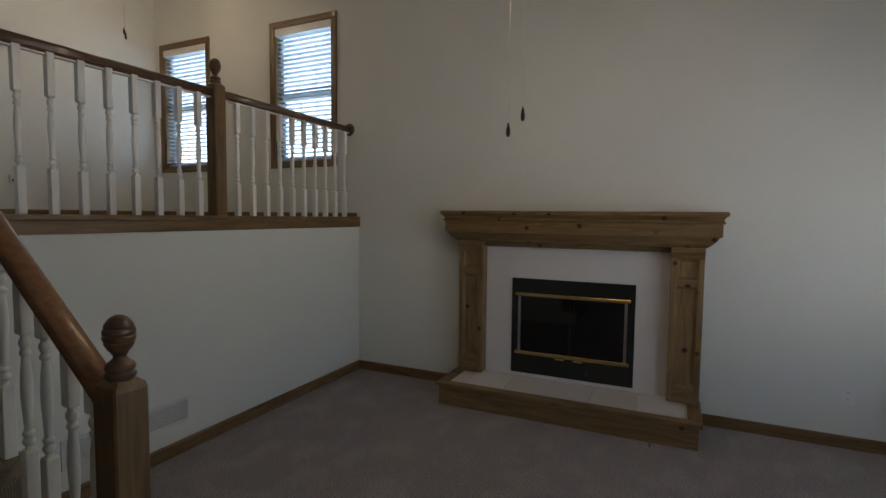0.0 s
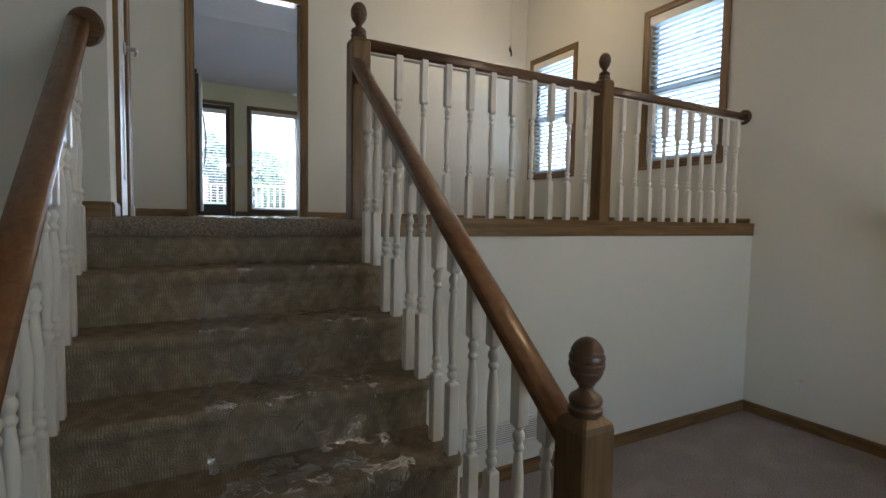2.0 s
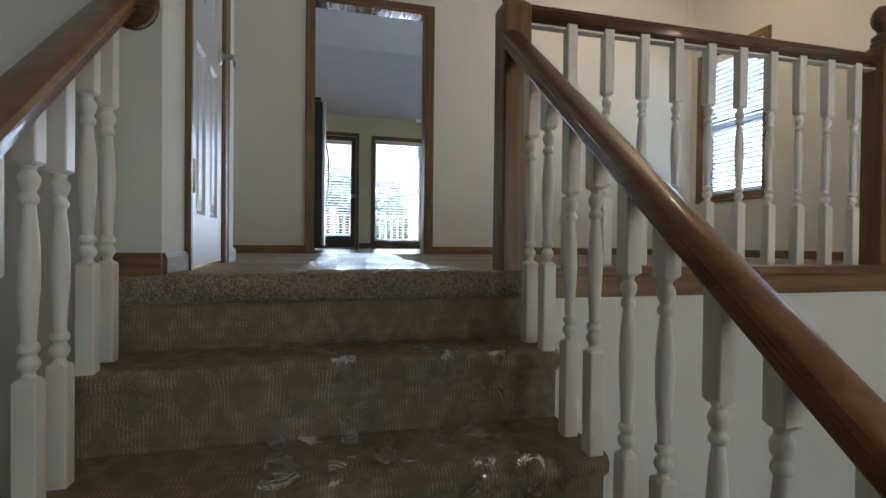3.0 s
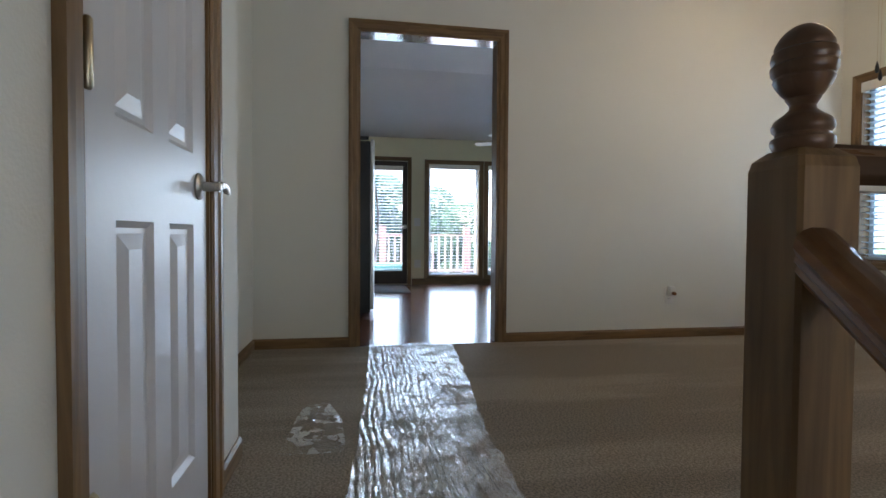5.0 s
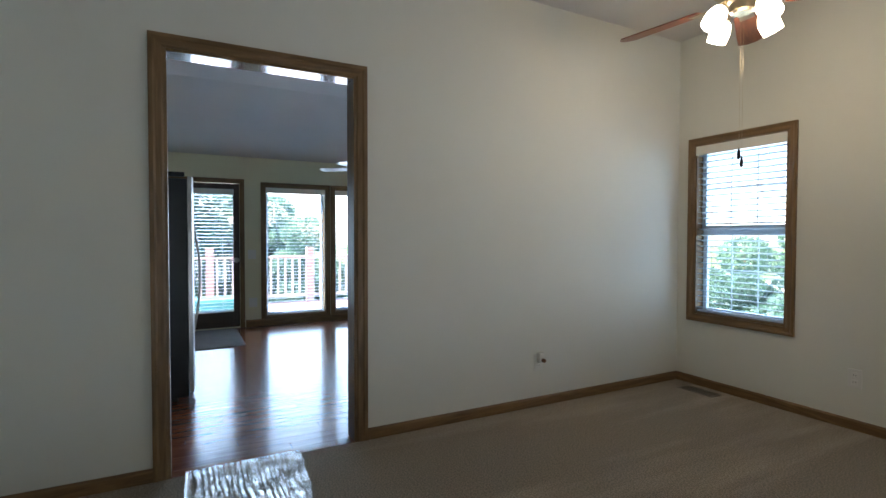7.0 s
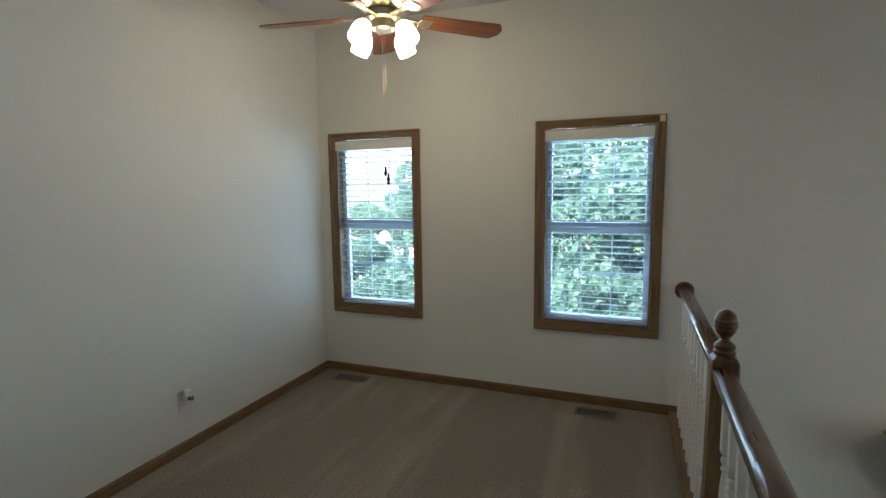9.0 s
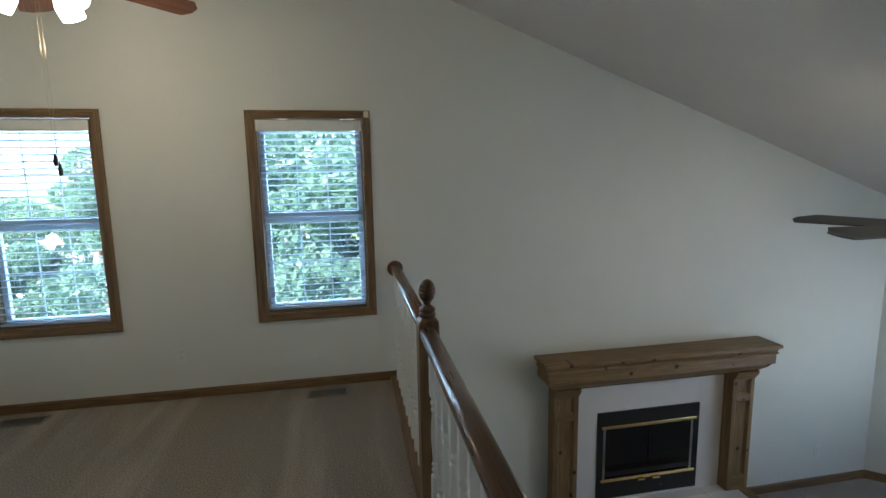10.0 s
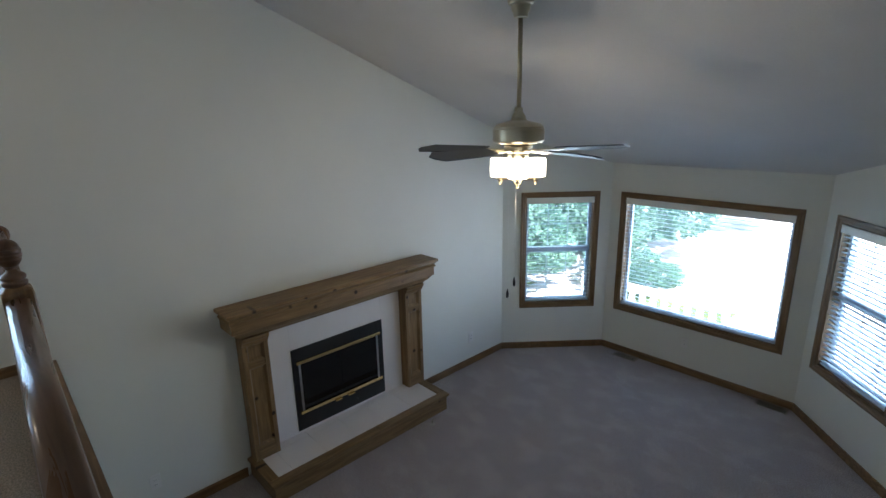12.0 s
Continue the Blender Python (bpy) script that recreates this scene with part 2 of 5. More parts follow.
def lathe(bm, profile, segs=16, at=(0, 0, 0), turn=None):
    """Turn a profile of (radius, height) round z."""
    rings = []
    t = turn or Matrix()
    for r, z in profile:
        rings.append([bm.verts.new(Vector(at) + t @ Vector((r * math.cos(2 * math.pi * i / segs), r * math.sin(2 * math.pi * i / segs), z))) for i in range(segs)])
    for a, b in zip(rings, rings[1:]):
        for i in range(segs):
            f = bm.faces.new((a[i], a[(i + 1) % segs], b[(i + 1) % segs], b[i]))
            f.smooth = True
    for k in range(1, len(profile) - 1):
        p, q = Vector(profile[k]) - Vector(profile[k - 1]), Vector(profile[k + 1]) - Vector(profile[k])
        if p.length > 1e-6 and q.length > 1e-6 and p.angle(q) > radians(38):
            for i in range(segs):
                bm.edges.get((rings[k][i], rings[k][(i + 1) % segs])).smooth = False
    bm.faces.new(list(reversed(rings[0])))
    bm.faces.new(rings[-1])
    return bm


def sweep(bm, profile, path, ups, closed=True):
    """A closed profile of (side, up) carried along a path; ups gives (side vector, up vector) at each point."""
    rings = []
    for p, (s, u) in zip(path, ups):
        rings.append([bm.verts.new(Vector(p) + Vector(s) * a + Vector(u) * b) for a, b in profile])
    k = len(profile)
    for a, b in zip(rings, rings[1:]):
        for i in range(k):
            bm.faces.new((a[i], a[(i + 1) % k], b[(i + 1) % k], b[i]))
    bm.faces.new(list(reversed(rings[0])))
    bm.faces.new(rings[-1])
    bmesh.ops.recalc_face_normals(bm, faces=bm.faces)
    return bm


def part(name, bm, mat, parent=None, label="", smooth=False):
    me = bpy.data.meshes.new(name)
    if smooth:
        for f in bm.faces:
            f.smooth = True
    bm.to_mesh(me)
    bm.free()
    me.materials.append(mat)
    ob = new(name, me)
    if parent:
        ob.parent = parent
    if label:
        ob["label"] = label
    return ob


def shared(name, me, parent, m):
    ob = new(name, me)
    ob.parent = parent
    ob.matrix_basis = m
    return ob


def thing(name, loc, label, category, group="", turn=0.0, kind=""):
    ob = new(name)
    ob.matrix_basis = pose(*loc, 0, 0, turn)
    ob.empty_display_size = 0.1
    return tagged(ob, label, category, group, kind)


def bx(name, dims, mat, parent, bevel=0.0, label=""):
    return part(name, box(bmesh.new(), *dims, bevel), mat, parent, label)


def wall(name, start, end, thick, z0, tops, openings=(), mat=None, label=""):
    """An upright wall from start to end (x, y); its room side lies on that line and its thickness goes to the right of the way.
    tops: [(distance along, height)]; openings: (from, to, low, high)."""
    s, e = Vector((*start, 0)), Vector((*end, 0))
    length = (e - s).length
    u = (e - s) / length
    out = Vector((u.y, -u.x, 0)) * thick
    us = sorted({0.0, length, *[a for o in openings for a in o[:2]], *[a for a, _ in tops if 0 < a < length]})
    zs = sorted({z0, *[z for o in openings for z in o[2:]]})

    def top(a):
        return float(np.interp(a, [p[0] for p in tops], [p[1] for p in tops]))

    levels = zs + ["top"]
    cells = {(i, j) for i in range(len(us) - 1) for j in range(len(levels) - 1)}
    for a, b, lo, hi in openings:
        for i in range(len(us) - 1):
            for j in range(len(levels) - 1):
                zj = zs[j]
                zn = zs[j + 1] if j + 1 < len(zs) else 1e9
                if us[i] >= a - 1e-6 and us[i + 1] <= b + 1e-6 and zj >= lo - 1e-6 and zn <= hi + 1e-6:
                    cells.discard((i, j))
    bm, verts = bmesh.new(), {}

    def v(i, j, back):
        key = (i, j, back)
        if key not in verts:
            z = top(us[i]) if levels[j] == "top" else levels[j]
            verts[key] = bm.verts.new(s + u * us[i] + (out if back else Vector()) + Vector((0, 0, z)))
        return verts[key]

    for i, j in cells:
        bm.faces.new((v(i, j, 0), v(i + 1, j, 0), v(i + 1, j + 1, 0), v(i, j + 1, 0)))
        bm.faces.new((v(i, j, 1), v(i, j + 1, 1), v(i + 1, j + 1, 1), v(i + 1, j, 1)))
        for di, dj, a, b in ((-1, 0, (i, j), (i, j + 1)), (1, 0, (i + 1, j + 1), (i + 1, j)), (0, -1, (i + 1, j), (i, j)), (0, 1, (i, j + 1), (i + 1, j + 1))):
            if (i + di, j + dj) not in cells:
                bm.faces.new((v(*a, 0), v(*b, 0), v(*b, 1), v(*a, 1)))
    bmesh.ops.recalc_face_normals(bm, faces=bm.faces)
    ob = part(name, bm, mat or M_WALL)
    return tagged(ob, label or "off-white painted drywall with a light orange-peel texture", "wall", kind="structure")


# ---- plan ----
LOFT = 1.40
YN = 4.11            # wall with the fireplace and the two upper windows
XD = -5.59           # wall with the cased opening to the kitchen
XH = -2.81           # face of the half wall under the railing
XS = -2.824          # wall beside the stairs
YS = -2.4
XB, XF = 1.42, 2.36  # where the bay begins, its front
BAY = (4.11, 3.27, 1.25, 0.41)
FLAT = 4.12
YC = 0.095            # wall with the closet door
XE = -4.03           # end of the closet wall


def ceil_z(x):
    return min(FLAT, 3.133 - 0.37 * x)


XC = (3.133 - FLAT) / 0.37
part_floor = part("floor", box(bmesh.new(), XS, XF + 0.2, YS, YN + 0.1, -0.12, 0), M_CARPET)
tagged(part_floor, "grey cut-pile carpet of the lower room, a little trodden", "carpet", kind="structure")
lf = part("floor_upper", box(box(bmesh.new(), XD, XH - 0.01, 1.08, YN + 0.05, LOFT - 0.2, LOFT), XD, -3.0, 0.0, 1.08, LOFT - 0.2, LOFT), M_CARPET_UP)
tagged(lf, "beige cut-pile carpet of the raised room with vacuum tracks", "carpet", kind="structure")
lf2 = part("floor_upper", box(bmesh.new(), XD, -2.99, -0.3, 0.0, LOFT - 0.2, LOFT), M_CARPET_UP)
tagged(lf2, "beige cut-pile carpet of the raised room with vacuum tracks", "carpet", kind="structure")

L = XB - XD
wall("wall_north", (XB, YN), (XD - 0.12, YN), -0.15 * -1, -0.12,
     [(0, ceil_z(XB)), (XB - XC, FLAT), (L + 0.12, FLAT)],
     [(XB + 3.107, XB + 3.803, 1.955, 3.285), (XB + 4.767, XB + 5.437, 1.955, 3.285), (XB + 0.40, XB + 1.31, 0.21, 0.95)])
wall("wall_west", (XD, YN), (XD, -0.3), 0.12, LOFT, [(0, FLAT), (5, FLAT)], [(YN - 1.41, YN - 0.475, LOFT, 3.455)])
wall("wall_recess", (XD, -0.175), (XE, -0.175), 0.1, LOFT - 0.2, [(0, FLAT), (3, FLAT)])
wall("wall_closet_end", (XE, -0.175), (XE, YC - 0.101), 0.1, LOFT - 0.2, [(0, FLAT), (3, FLAT)])
wall("wall_closet", (XE, YC), (XS, YC), 0.1, LOFT - 0.2, [(0, FLAT), (XS - XE, FLAT)], [(-3.735 - XE, -3.11 - XE, LOFT - 0.2, 3.44)])
wall("wall_stairs", (XS, YC - 0.1), (XS, YS), 0.1, -0.12, [(0, ceil_z(XS)), (5, ceil_z(XS))], [(YC - 0.1 + 0.28, YC - 0.1 + 1.15, 0.0, 1.12)])
wall("wall_passage", (XS - 1.3, -0.27), (XS - 0.1, -0.27), -0.1, -0.12, [(0, 1.3), (5, 1.3)])
wall("wall_passage", (XS - 0.1, -1.16), (XS - 1.3, -1.16), -0.1, -0.12, [(0, 1.3), (5, 1.3)])
wall("wall_passage", (XS - 1.3, -1.16), (XS - 1.3, -0.27), -0.1, -0.12, [(0, 1.3), (5, 1.3)])
tagged(part("ceiling_passage", box(bmesh.new(), XS - 1.3, XS - 0.1, -1.16, -0.27, 1.15, 1.22), M_CEIL), "low ceiling of a dark passage", "ceiling", kind="structure")
tagged(part("floor_passage", box(bmesh.new(), XS - 1.3, XS, -1.16, -0.27, -0.12, -0.001), M_CARPET), "grey carpet of a dark passage", "carpet", kind="structure")
wall("wall_south", (XS, YS), (XB, YS), 0.12, -0.12, [(0, ceil_z(XS)), (XB - XS, ceil_z(XB))])
wall("wall_east", (XB, YS), (XB, BAY[3]), 0.12, -0.12, [(0, ceil_z(XB)), (5, ceil_z(XB))])
d = math.hypot(XF - XB, BAY[2] - BAY[3])
wall("wall_bay_south", (XB, BAY[3]), (XF, BAY[2]), 0.15, -0.12, [(0, ceil_z(XB)), (d, ceil_z(XF))], [(0.27, d - 0.192, 0.59, 1.89)])
wall("wall_bay_front", (XF, BAY[2]), (XF, BAY[1]), 0.15, -0.12, [(0, ceil_z(XF)), (5, ceil_z(XF))], [(0.19, 1.84, 0.59, 1.89)])
wall("wall_bay_north", (XF, BAY[1]), (XB, BAY[0]), 0.15, -0.12, [(0, ceil_z(XF)), (d, ceil_z(XB))], [(0.192, 0.992, 0.59, 1.89)])
half = wall("wall_half", (XH, 1.10), (XH, YN), -0.12, -0.12, [(0, 1.35), (5, 1.35)])
bm = bmesh.new()
pts = [(XD - 0.1, FLAT), (XC, FLAT), (XF + 0.2, ceil_z(XF + 0.2))]
sweep(bm, [(YS - 0.1, 0), (YN + 0.15, 0), (YN + 0.15, 0.12), (YS - 0.1, 0.12)], [(x, 0, z) for x, z in pts], [((0, 1, 0), (0, 0, 1))] * 3)
tagged(part("ceiling", bm, M_CEIL), "white textured ceiling, flat and then sloping down", "ceiling", kind="structure")


def strip(name, a, b, z, h, t, mat, label="stained oak baseboard"):
    """A baseboard along a wall from a to b; its thickness goes to the left of the way."""
    s, e = Vector((*a, z)), Vector((*b, z))
    u = (e - s).normalized()
    side = Vector((-u.y, u.x, 0))
    prof = [(0.001, 0), (t, 0), (t, h - 0.012), (t * 0.45, h), (0.001, h)]
    ob = part(name, sweep(bmesh.new(), prof, [s, e], [(side, (0, 0, 1))] * 2), mat)
    return tagged(ob, label, "baseboard", kind="structure")


def skirting(pts, z):
    for a, b in zip(pts, pts[1:]):
        strip("baseboard", a, b, z, 0.064 if z else 0.08, 0.013, M_OAK_X if abs(a[0] - b[0]) > abs(a[1] - b[1]) else M_OAK_Y)


skirting([(XB, YS), (XB, BAY[3]), (XF, BAY[2]), (XF, BAY[1]), (XB, BAY[0]), (0.03, YN)], 0)
skirting([(-1.78, YN), (XH, YN), (XH, 1.12)], 0)
skirting([(XH - 0.02, YN), (XD, YN), (XD, 1.468)], LOFT)
skirting([(XD, 0.417), (XD, -0.175), (XE, -0.175), (XE, YC), (-3.791, YC)], LOFT)
skirting([(-3.054, YC), (XS, YC), (XS, -0.03)], LOFT)
# ---- fascia and cap under the railing ----
edge = thing("railing_curb", (-2.86, 2.6, LOFT), "stained oak cap and fascia along the edge of the raised floor", "trim", kind="structure")
bx("cap", (-0.115, 0.065, -1.48, YN - 2.601, 0.0, 0.028), M_OAK_Y, edge, 0.004)
bx("fascia", (0.0505, 0.062, -1.48, YN - 2.601, -0.065, -0.0005), M_OAK_Y, edge, 0.003)


# ---- cased opening and doors ----
def casing(name, origin, turn, width, height, w, parent_label, mats, sill=False, t=0.018, kind="structure", category="door casing"):
    """Trim round an opening on a wall: local x along the wall, y into the room; origin at the outer lower corner."""
    th = thing(name, origin, parent_label, category, turn=turn, kind=kind)
    prof = [(0, 0), (0, t), (w * 0.3, t), (w * 0.45, t * 0.72), (w * 0.85, t * 0.6), (w, t * 0.3), (w, 0)]

    def side(a, b, across, nm, mat):
        s, e = Vector(a), Vector(b)
        ac = Vector(across)
        u = (e - s).normalized()
        bm = bmesh.new()
        r1 = [bm.verts.new(s + ac * p + Vector((0, 1, 0)) * q + u * (p if abs(u.z) < 0.5 or sill else 0)) for p, q in prof]
        r2 = [bm.verts.new(e + ac * p + Vector((0, 1, 0)) * q - u * p) for p, q in prof]
        k = len(prof)
        for i in range(k):
            bm.faces.new((r1[i], r1[(i + 1) % k], r2[(i + 1) % k], r2[i]))
        bm.faces.new(list(reversed(r1)))
        bm.faces.new(r2)
        bmesh.ops.recalc_face_normals(bm, faces=bm.faces)
        part(nm, bm, mat, th)

    side((0, 0, 0), (0, 0, height), (1, 0, 0), "side_casing", mats[1])
    side((width, 0, 0), (width, 0, height), (-1, 0, 0), "side_casing", mats[1])
    side((0, 0, height), (width, 0, height), (0, 0, -1), "head_casing", mats[0])
    if sill:
        side((0, 0, 0), (width, 0, 0), (0, 0, 1), "sill_casing", mats[0])
    return th


op = casing("door_kitchen", (XD, 1.47, LOFT), -90, 1.055, 2.10, 0.062, "stained oak casing round the opening to the kitchen", (M_OAK_X, M_OAK_Z))
bx("jamb", (0.06, 0.075, -0.121, 0.002, 0, 2.04), M_OAK_Z, op)
bx("jamb", (0.98, 0.995, -0.121, 0.002, 0, 2.04), M_OAK_Z, op)
bx("head_jamb", (0.075, 0.98, -0.121, 0.002, 2.025, 2.054), M_JAMB, op)

cl = casing("door_closet", (-3.79, YC, LOFT), 0, 0.735, 2.08, 0.062, "stained oak casing of the closet door", (M_OAK_X, M_OAK_Z))
bx("jamb", (0.055, 0.07, -0.1, 0.002, 0, 2.02), M_OAK_Z, cl)
bx("jamb", (0.663, 0.678, -0.1, 0.002, 0, 2.02), M_OAK_Z, cl)


def six_panel_door(w, h, loc, turn):
    """White six-panel door; local x from latch to hinge, front on +y."""
    th = thing("panel_door", loc, "white six-panel interior door, closed, with a nickel lever", "door", turn=turn)
    bm = bmesh.new()
    xs = [0, 0.1, w / 2 - 0.04, w / 2 + 0.04, w - 0.1, w]
    zs = [0, 0.17, 0.735, 0.905, 1.56, 1.66, h - 0.11, h]
    panels = {(i, j) for i in (1, 3) for j in (1, 3, 5)}
    grid = {(i, j): bm.verts.new((x, 0, z)) for i, x in enumerate(xs) for j, z in enumerate(zs)}
    for i in range(5):
        for j in range(7):
            c = [grid[i, j], grid[i + 1, j], grid[i + 1, j + 1], grid[i, j + 1]]
            if (i, j) not in panels:
                bm.faces.new(c)
                continue
            prev = c
            x0, x1, z0, z1 = xs[i], xs[i + 1], zs[j], zs[j + 1]
            for ins, dep in ((0.012, -0.010), (0.022, -0.010), (0.05, -0.002)):
                nxt = [bm.verts.new(p) for p in ((x0 + ins, dep, z0 + ins), (x1 - ins, dep, z0 + ins), (x1 - ins, dep, z1 - ins), (x0 + ins, dep, z1 - ins))]
                for q in range(4):
                    bm.faces.new((prev[q], prev[(q + 1) % 4], nxt[(q + 1) % 4], nxt[q]))
                prev = nxt
            bm.faces.new(prev)
    box(bm, 0, w, -0.035, -0.0115, 0, h)
    bmesh.ops.recalc_face_normals(bm, faces=bm.faces)
    part("leaf", bm, M_DOOR, th)
    return th


pd = six_panel_door(0.585, 2.01, (-3.7145, YC - 0.004, LOFT + 0.012), 0)


def lever(parent, x, z, side=1):
    bm = bmesh.new()
    rot = Matrix.Rotation(radians(-90), 3, "X")
    lathe(bm, [(0.033, 0), (0.033, 0.004), (0.028, 0.009), (0.012, 0.012), (0.011, 0.045), (0.013, 0.05)], 20, (x, 0, z), rot)
    part("rosette", bm, M_NICKEL, parent, "nickel rosette")
    bm = bmesh.new()
    for i in range(7):
        f = i / 6
        r = 0.0095 - 0.003 * f
        c = Vector((x - side * 0.085 * f, 0.046 + 0.006 * math.sin(f * 3), z + 0.006 * math.sin(f * 5)))
        box(bm, c.x - 0.011, c.x + 0.011, c.y - r, c.y + r, c.z - r, c.z + r, 0.004)
    part("lever", bm, M_NICKEL, parent, "curved nickel lever")


lever(pd, 0.062, 0.83, 1)
for z in (0.28, 0.97, 1.8):
    bm = bmesh.new()
    lathe(bm, [(0.004, -0.052), (0.007, -0.048), (0.007, 0.048), (0.004, 0.052)], 10, (0.589, 0.012, z))
    box(bm, 0.566, 0.5845, 0.0, 0.003, z - 0.045, z + 0.045)
    part("hinge", bm, M_ANTIQUE, pd, "brass hinge")


# ---- windows with blinds ----
def window(name, origin, turn, width, height, depth=0.15, sashes=2, cols=3, rows=2, blind=True, tilt=12, valance=True, casing_w=0.055, group="", slat_gap=0.0435):
    th = casing(name, origin, turn, width, height, casing_w, "window with stained oak casing and white vinyl sashes", (M_OAK_X, M_OAK_Z), sill=True, category="window")
    a, b = casing_w + 0.001, width - casing_w - 0.001
    lo, hi = casing_w + 0.001, height - casing_w - 0.001
    bm = bmesh.new()
    for d4 in ((a, a + 0.012, lo, hi), (b - 0.012, b, lo, hi), (a + 0.012, b - 0.012, lo, lo + 0.012), (a + 0.012, b - 0.012, hi - 0.012, hi)):
        box(bm, d4[0], d4[1], -depth + 0.03, 0.003, d4[2], d4[3])
    part("jamb_liner", bm, M_OAK_Z, th)
    a, b, lo, hi = a + 0.012, b - 0.012, lo + 0.012, hi - 0.012
    hs = (hi - lo) / sashes
    for k in range(sashes):
        z0, z1 = lo + k * hs, lo + (k + 1) * hs
        y = -depth + 0.035 + (0.02 if k else 0)
        bm = bmesh.new()
        w = 0.035
        box(bm, a, a + w, y, y + 0.03, z0, z1, 0.003)
        box(bm, b - w, b, y, y + 0.03, z0, z1, 0.003)
        box(bm, a + w, b - w, y, y + 0.03, z0, z0 + w, 0.003)
        box(bm, a + w, b - w, y, y + 0.03, z1 - w, z1, 0.003)
        part("sash", bm, M_VINYL, th)
        bm = bmesh.new()
        box(bm, a + w, b - w, y + 0.012, y + 0.015, z0 + w, z1 - w)
        p = part("pane", bm, M_GLASS, th, "clear window glass")
        p.visible_shadow = False
        if cols > 1:
            bm = bmesh.new()
            for c in range(1, cols):
                x = a + w + (b - a - 2 * w) * c / cols
                box(bm, x - 0.004, x + 0.004, y + 0.016, y + 0.021, z0 + w, z1 - w)
            for r in range(1, rows):
                z = z0 + w + (z1 - z0 - 2 * w) * r / rows
                box(bm, a + w, b - w, y + 0.0165, y + 0.0205, z - 0.004, z + 0.004)
            part("muntins", bm, M_VINYL, th, "thin white grille bars")
    if blind:
        make_blind(origin, turn, a + 0.004, b - 0.004, lo, hi, tilt, valance, slat_gap)
    return th


def make_blind(origin, turn, a, b, lo, hi, tilt, valance, gap):
    bl = thing("window_blind", (0, 0, 0), "white two-inch horizontal slat blind, lowered with open slats", "window blind", group="window blinds")
    bl.matrix_basis = pose(*origin, 0, 0, turn)
    y = -0.04
    if valance:
        bm = bmesh.new()
        box(bm, a - 0.008, b + 0.008, 0.004, 0.016, hi - 0.066, hi + 0.004, 0.004)
        box(bm, a - 0.008, a + 0.002, -0.05, 0.004, hi - 0.064, hi - 0.001)
        box(bm, b - 0.002, b + 0.008, -0.05, 0.004, hi - 0.064, hi - 0.001)
        part("valance", bm, M_WHITE, bl)
    bx("headrail", (a, b, y - 0.025, y + 0.025, hi - 0.045, hi - 0.004), M_SLAT, bl, 0.002)
    bx("bottom_rail", (a, b, y - 0.025, y + 0.025, lo + 0.006, lo + 0.022), M_SLAT, bl, 0.004)
    bm = bmesh.new()
    prof = [(-0.025, -0.002), (-0.012, 0.0015), (0.0, 0.0025), (0.012, 0.0015), (0.025, -0.002), (0.025, -0.0045), (0.0, 0.0), (-0.025, -0.0045)]
    sweep(bm, prof, [(a, 0, 0), (b, 0, 0)], [((0, 1, 0), (0, 0, 1))] * 2)
    me = bpy.data.meshes.new("slat")
    bm.to_mesh(me)
    bm.free()
    me.materials.append(M_SLAT)
    n = int((hi - 0.07 - lo - 0.03) / gap)
    for i in range(n + 1):
        shared("slat", me, bl, pose(0, y, lo + 0.04 + i * gap, tilt + random.uniform(-0.6, 0.6), 0, 0))
    for f in (0.14, 0.5, 0.86) if b - a > 0.9 else (0.18, 0.82):
        bm = bmesh.new()
        x = a + (b - a) * f
        for yy in (y - 0.027, y + 0.026):
            box(bm, x - 0.0009, x + 0.0009, yy, yy + 0.001, lo + 0.02, hi - 0.04)
        part("ladder_cord", bm, M_SLAT, bl, "thin white ladder cord")
    return bl


window("window_1", (-4.712, YN, 1.90), 180, 0.782, 1.42, tilt=9)
window("window_2", (-3.055, YN, 1.90), 180, 0.805, 1.42, tilt=9)
window("window_bay_north", (2.258, 3.361, 0.535), 138.2, 0.91, 1.41, tilt=13)
window("window_bay_front", (XF, 1.41, 0.535), 90, 1.735, 1.41, sashes=1, cols=1, tilt=16)
window("window_bay_south", (XB + 0.159, BAY[3] + 0.142, 0.535), 41.8, 0.91, 1.41, tilt=8)


tg = thing("tag", (-3.080, YN - 0.0185, 3.295), "small pale yellowish tag stuck to the corner of the window casing", "tag", turn=180)
bx("paper", (-0.016, 0.016, 0, 0.002, -0.02, 0.02), M_TAG, tg)


# ---- stairs ----
GO, RISE, SY0, SY1 = 0.219, 0.175, -0.03, 1.062
NOSE = -2.82


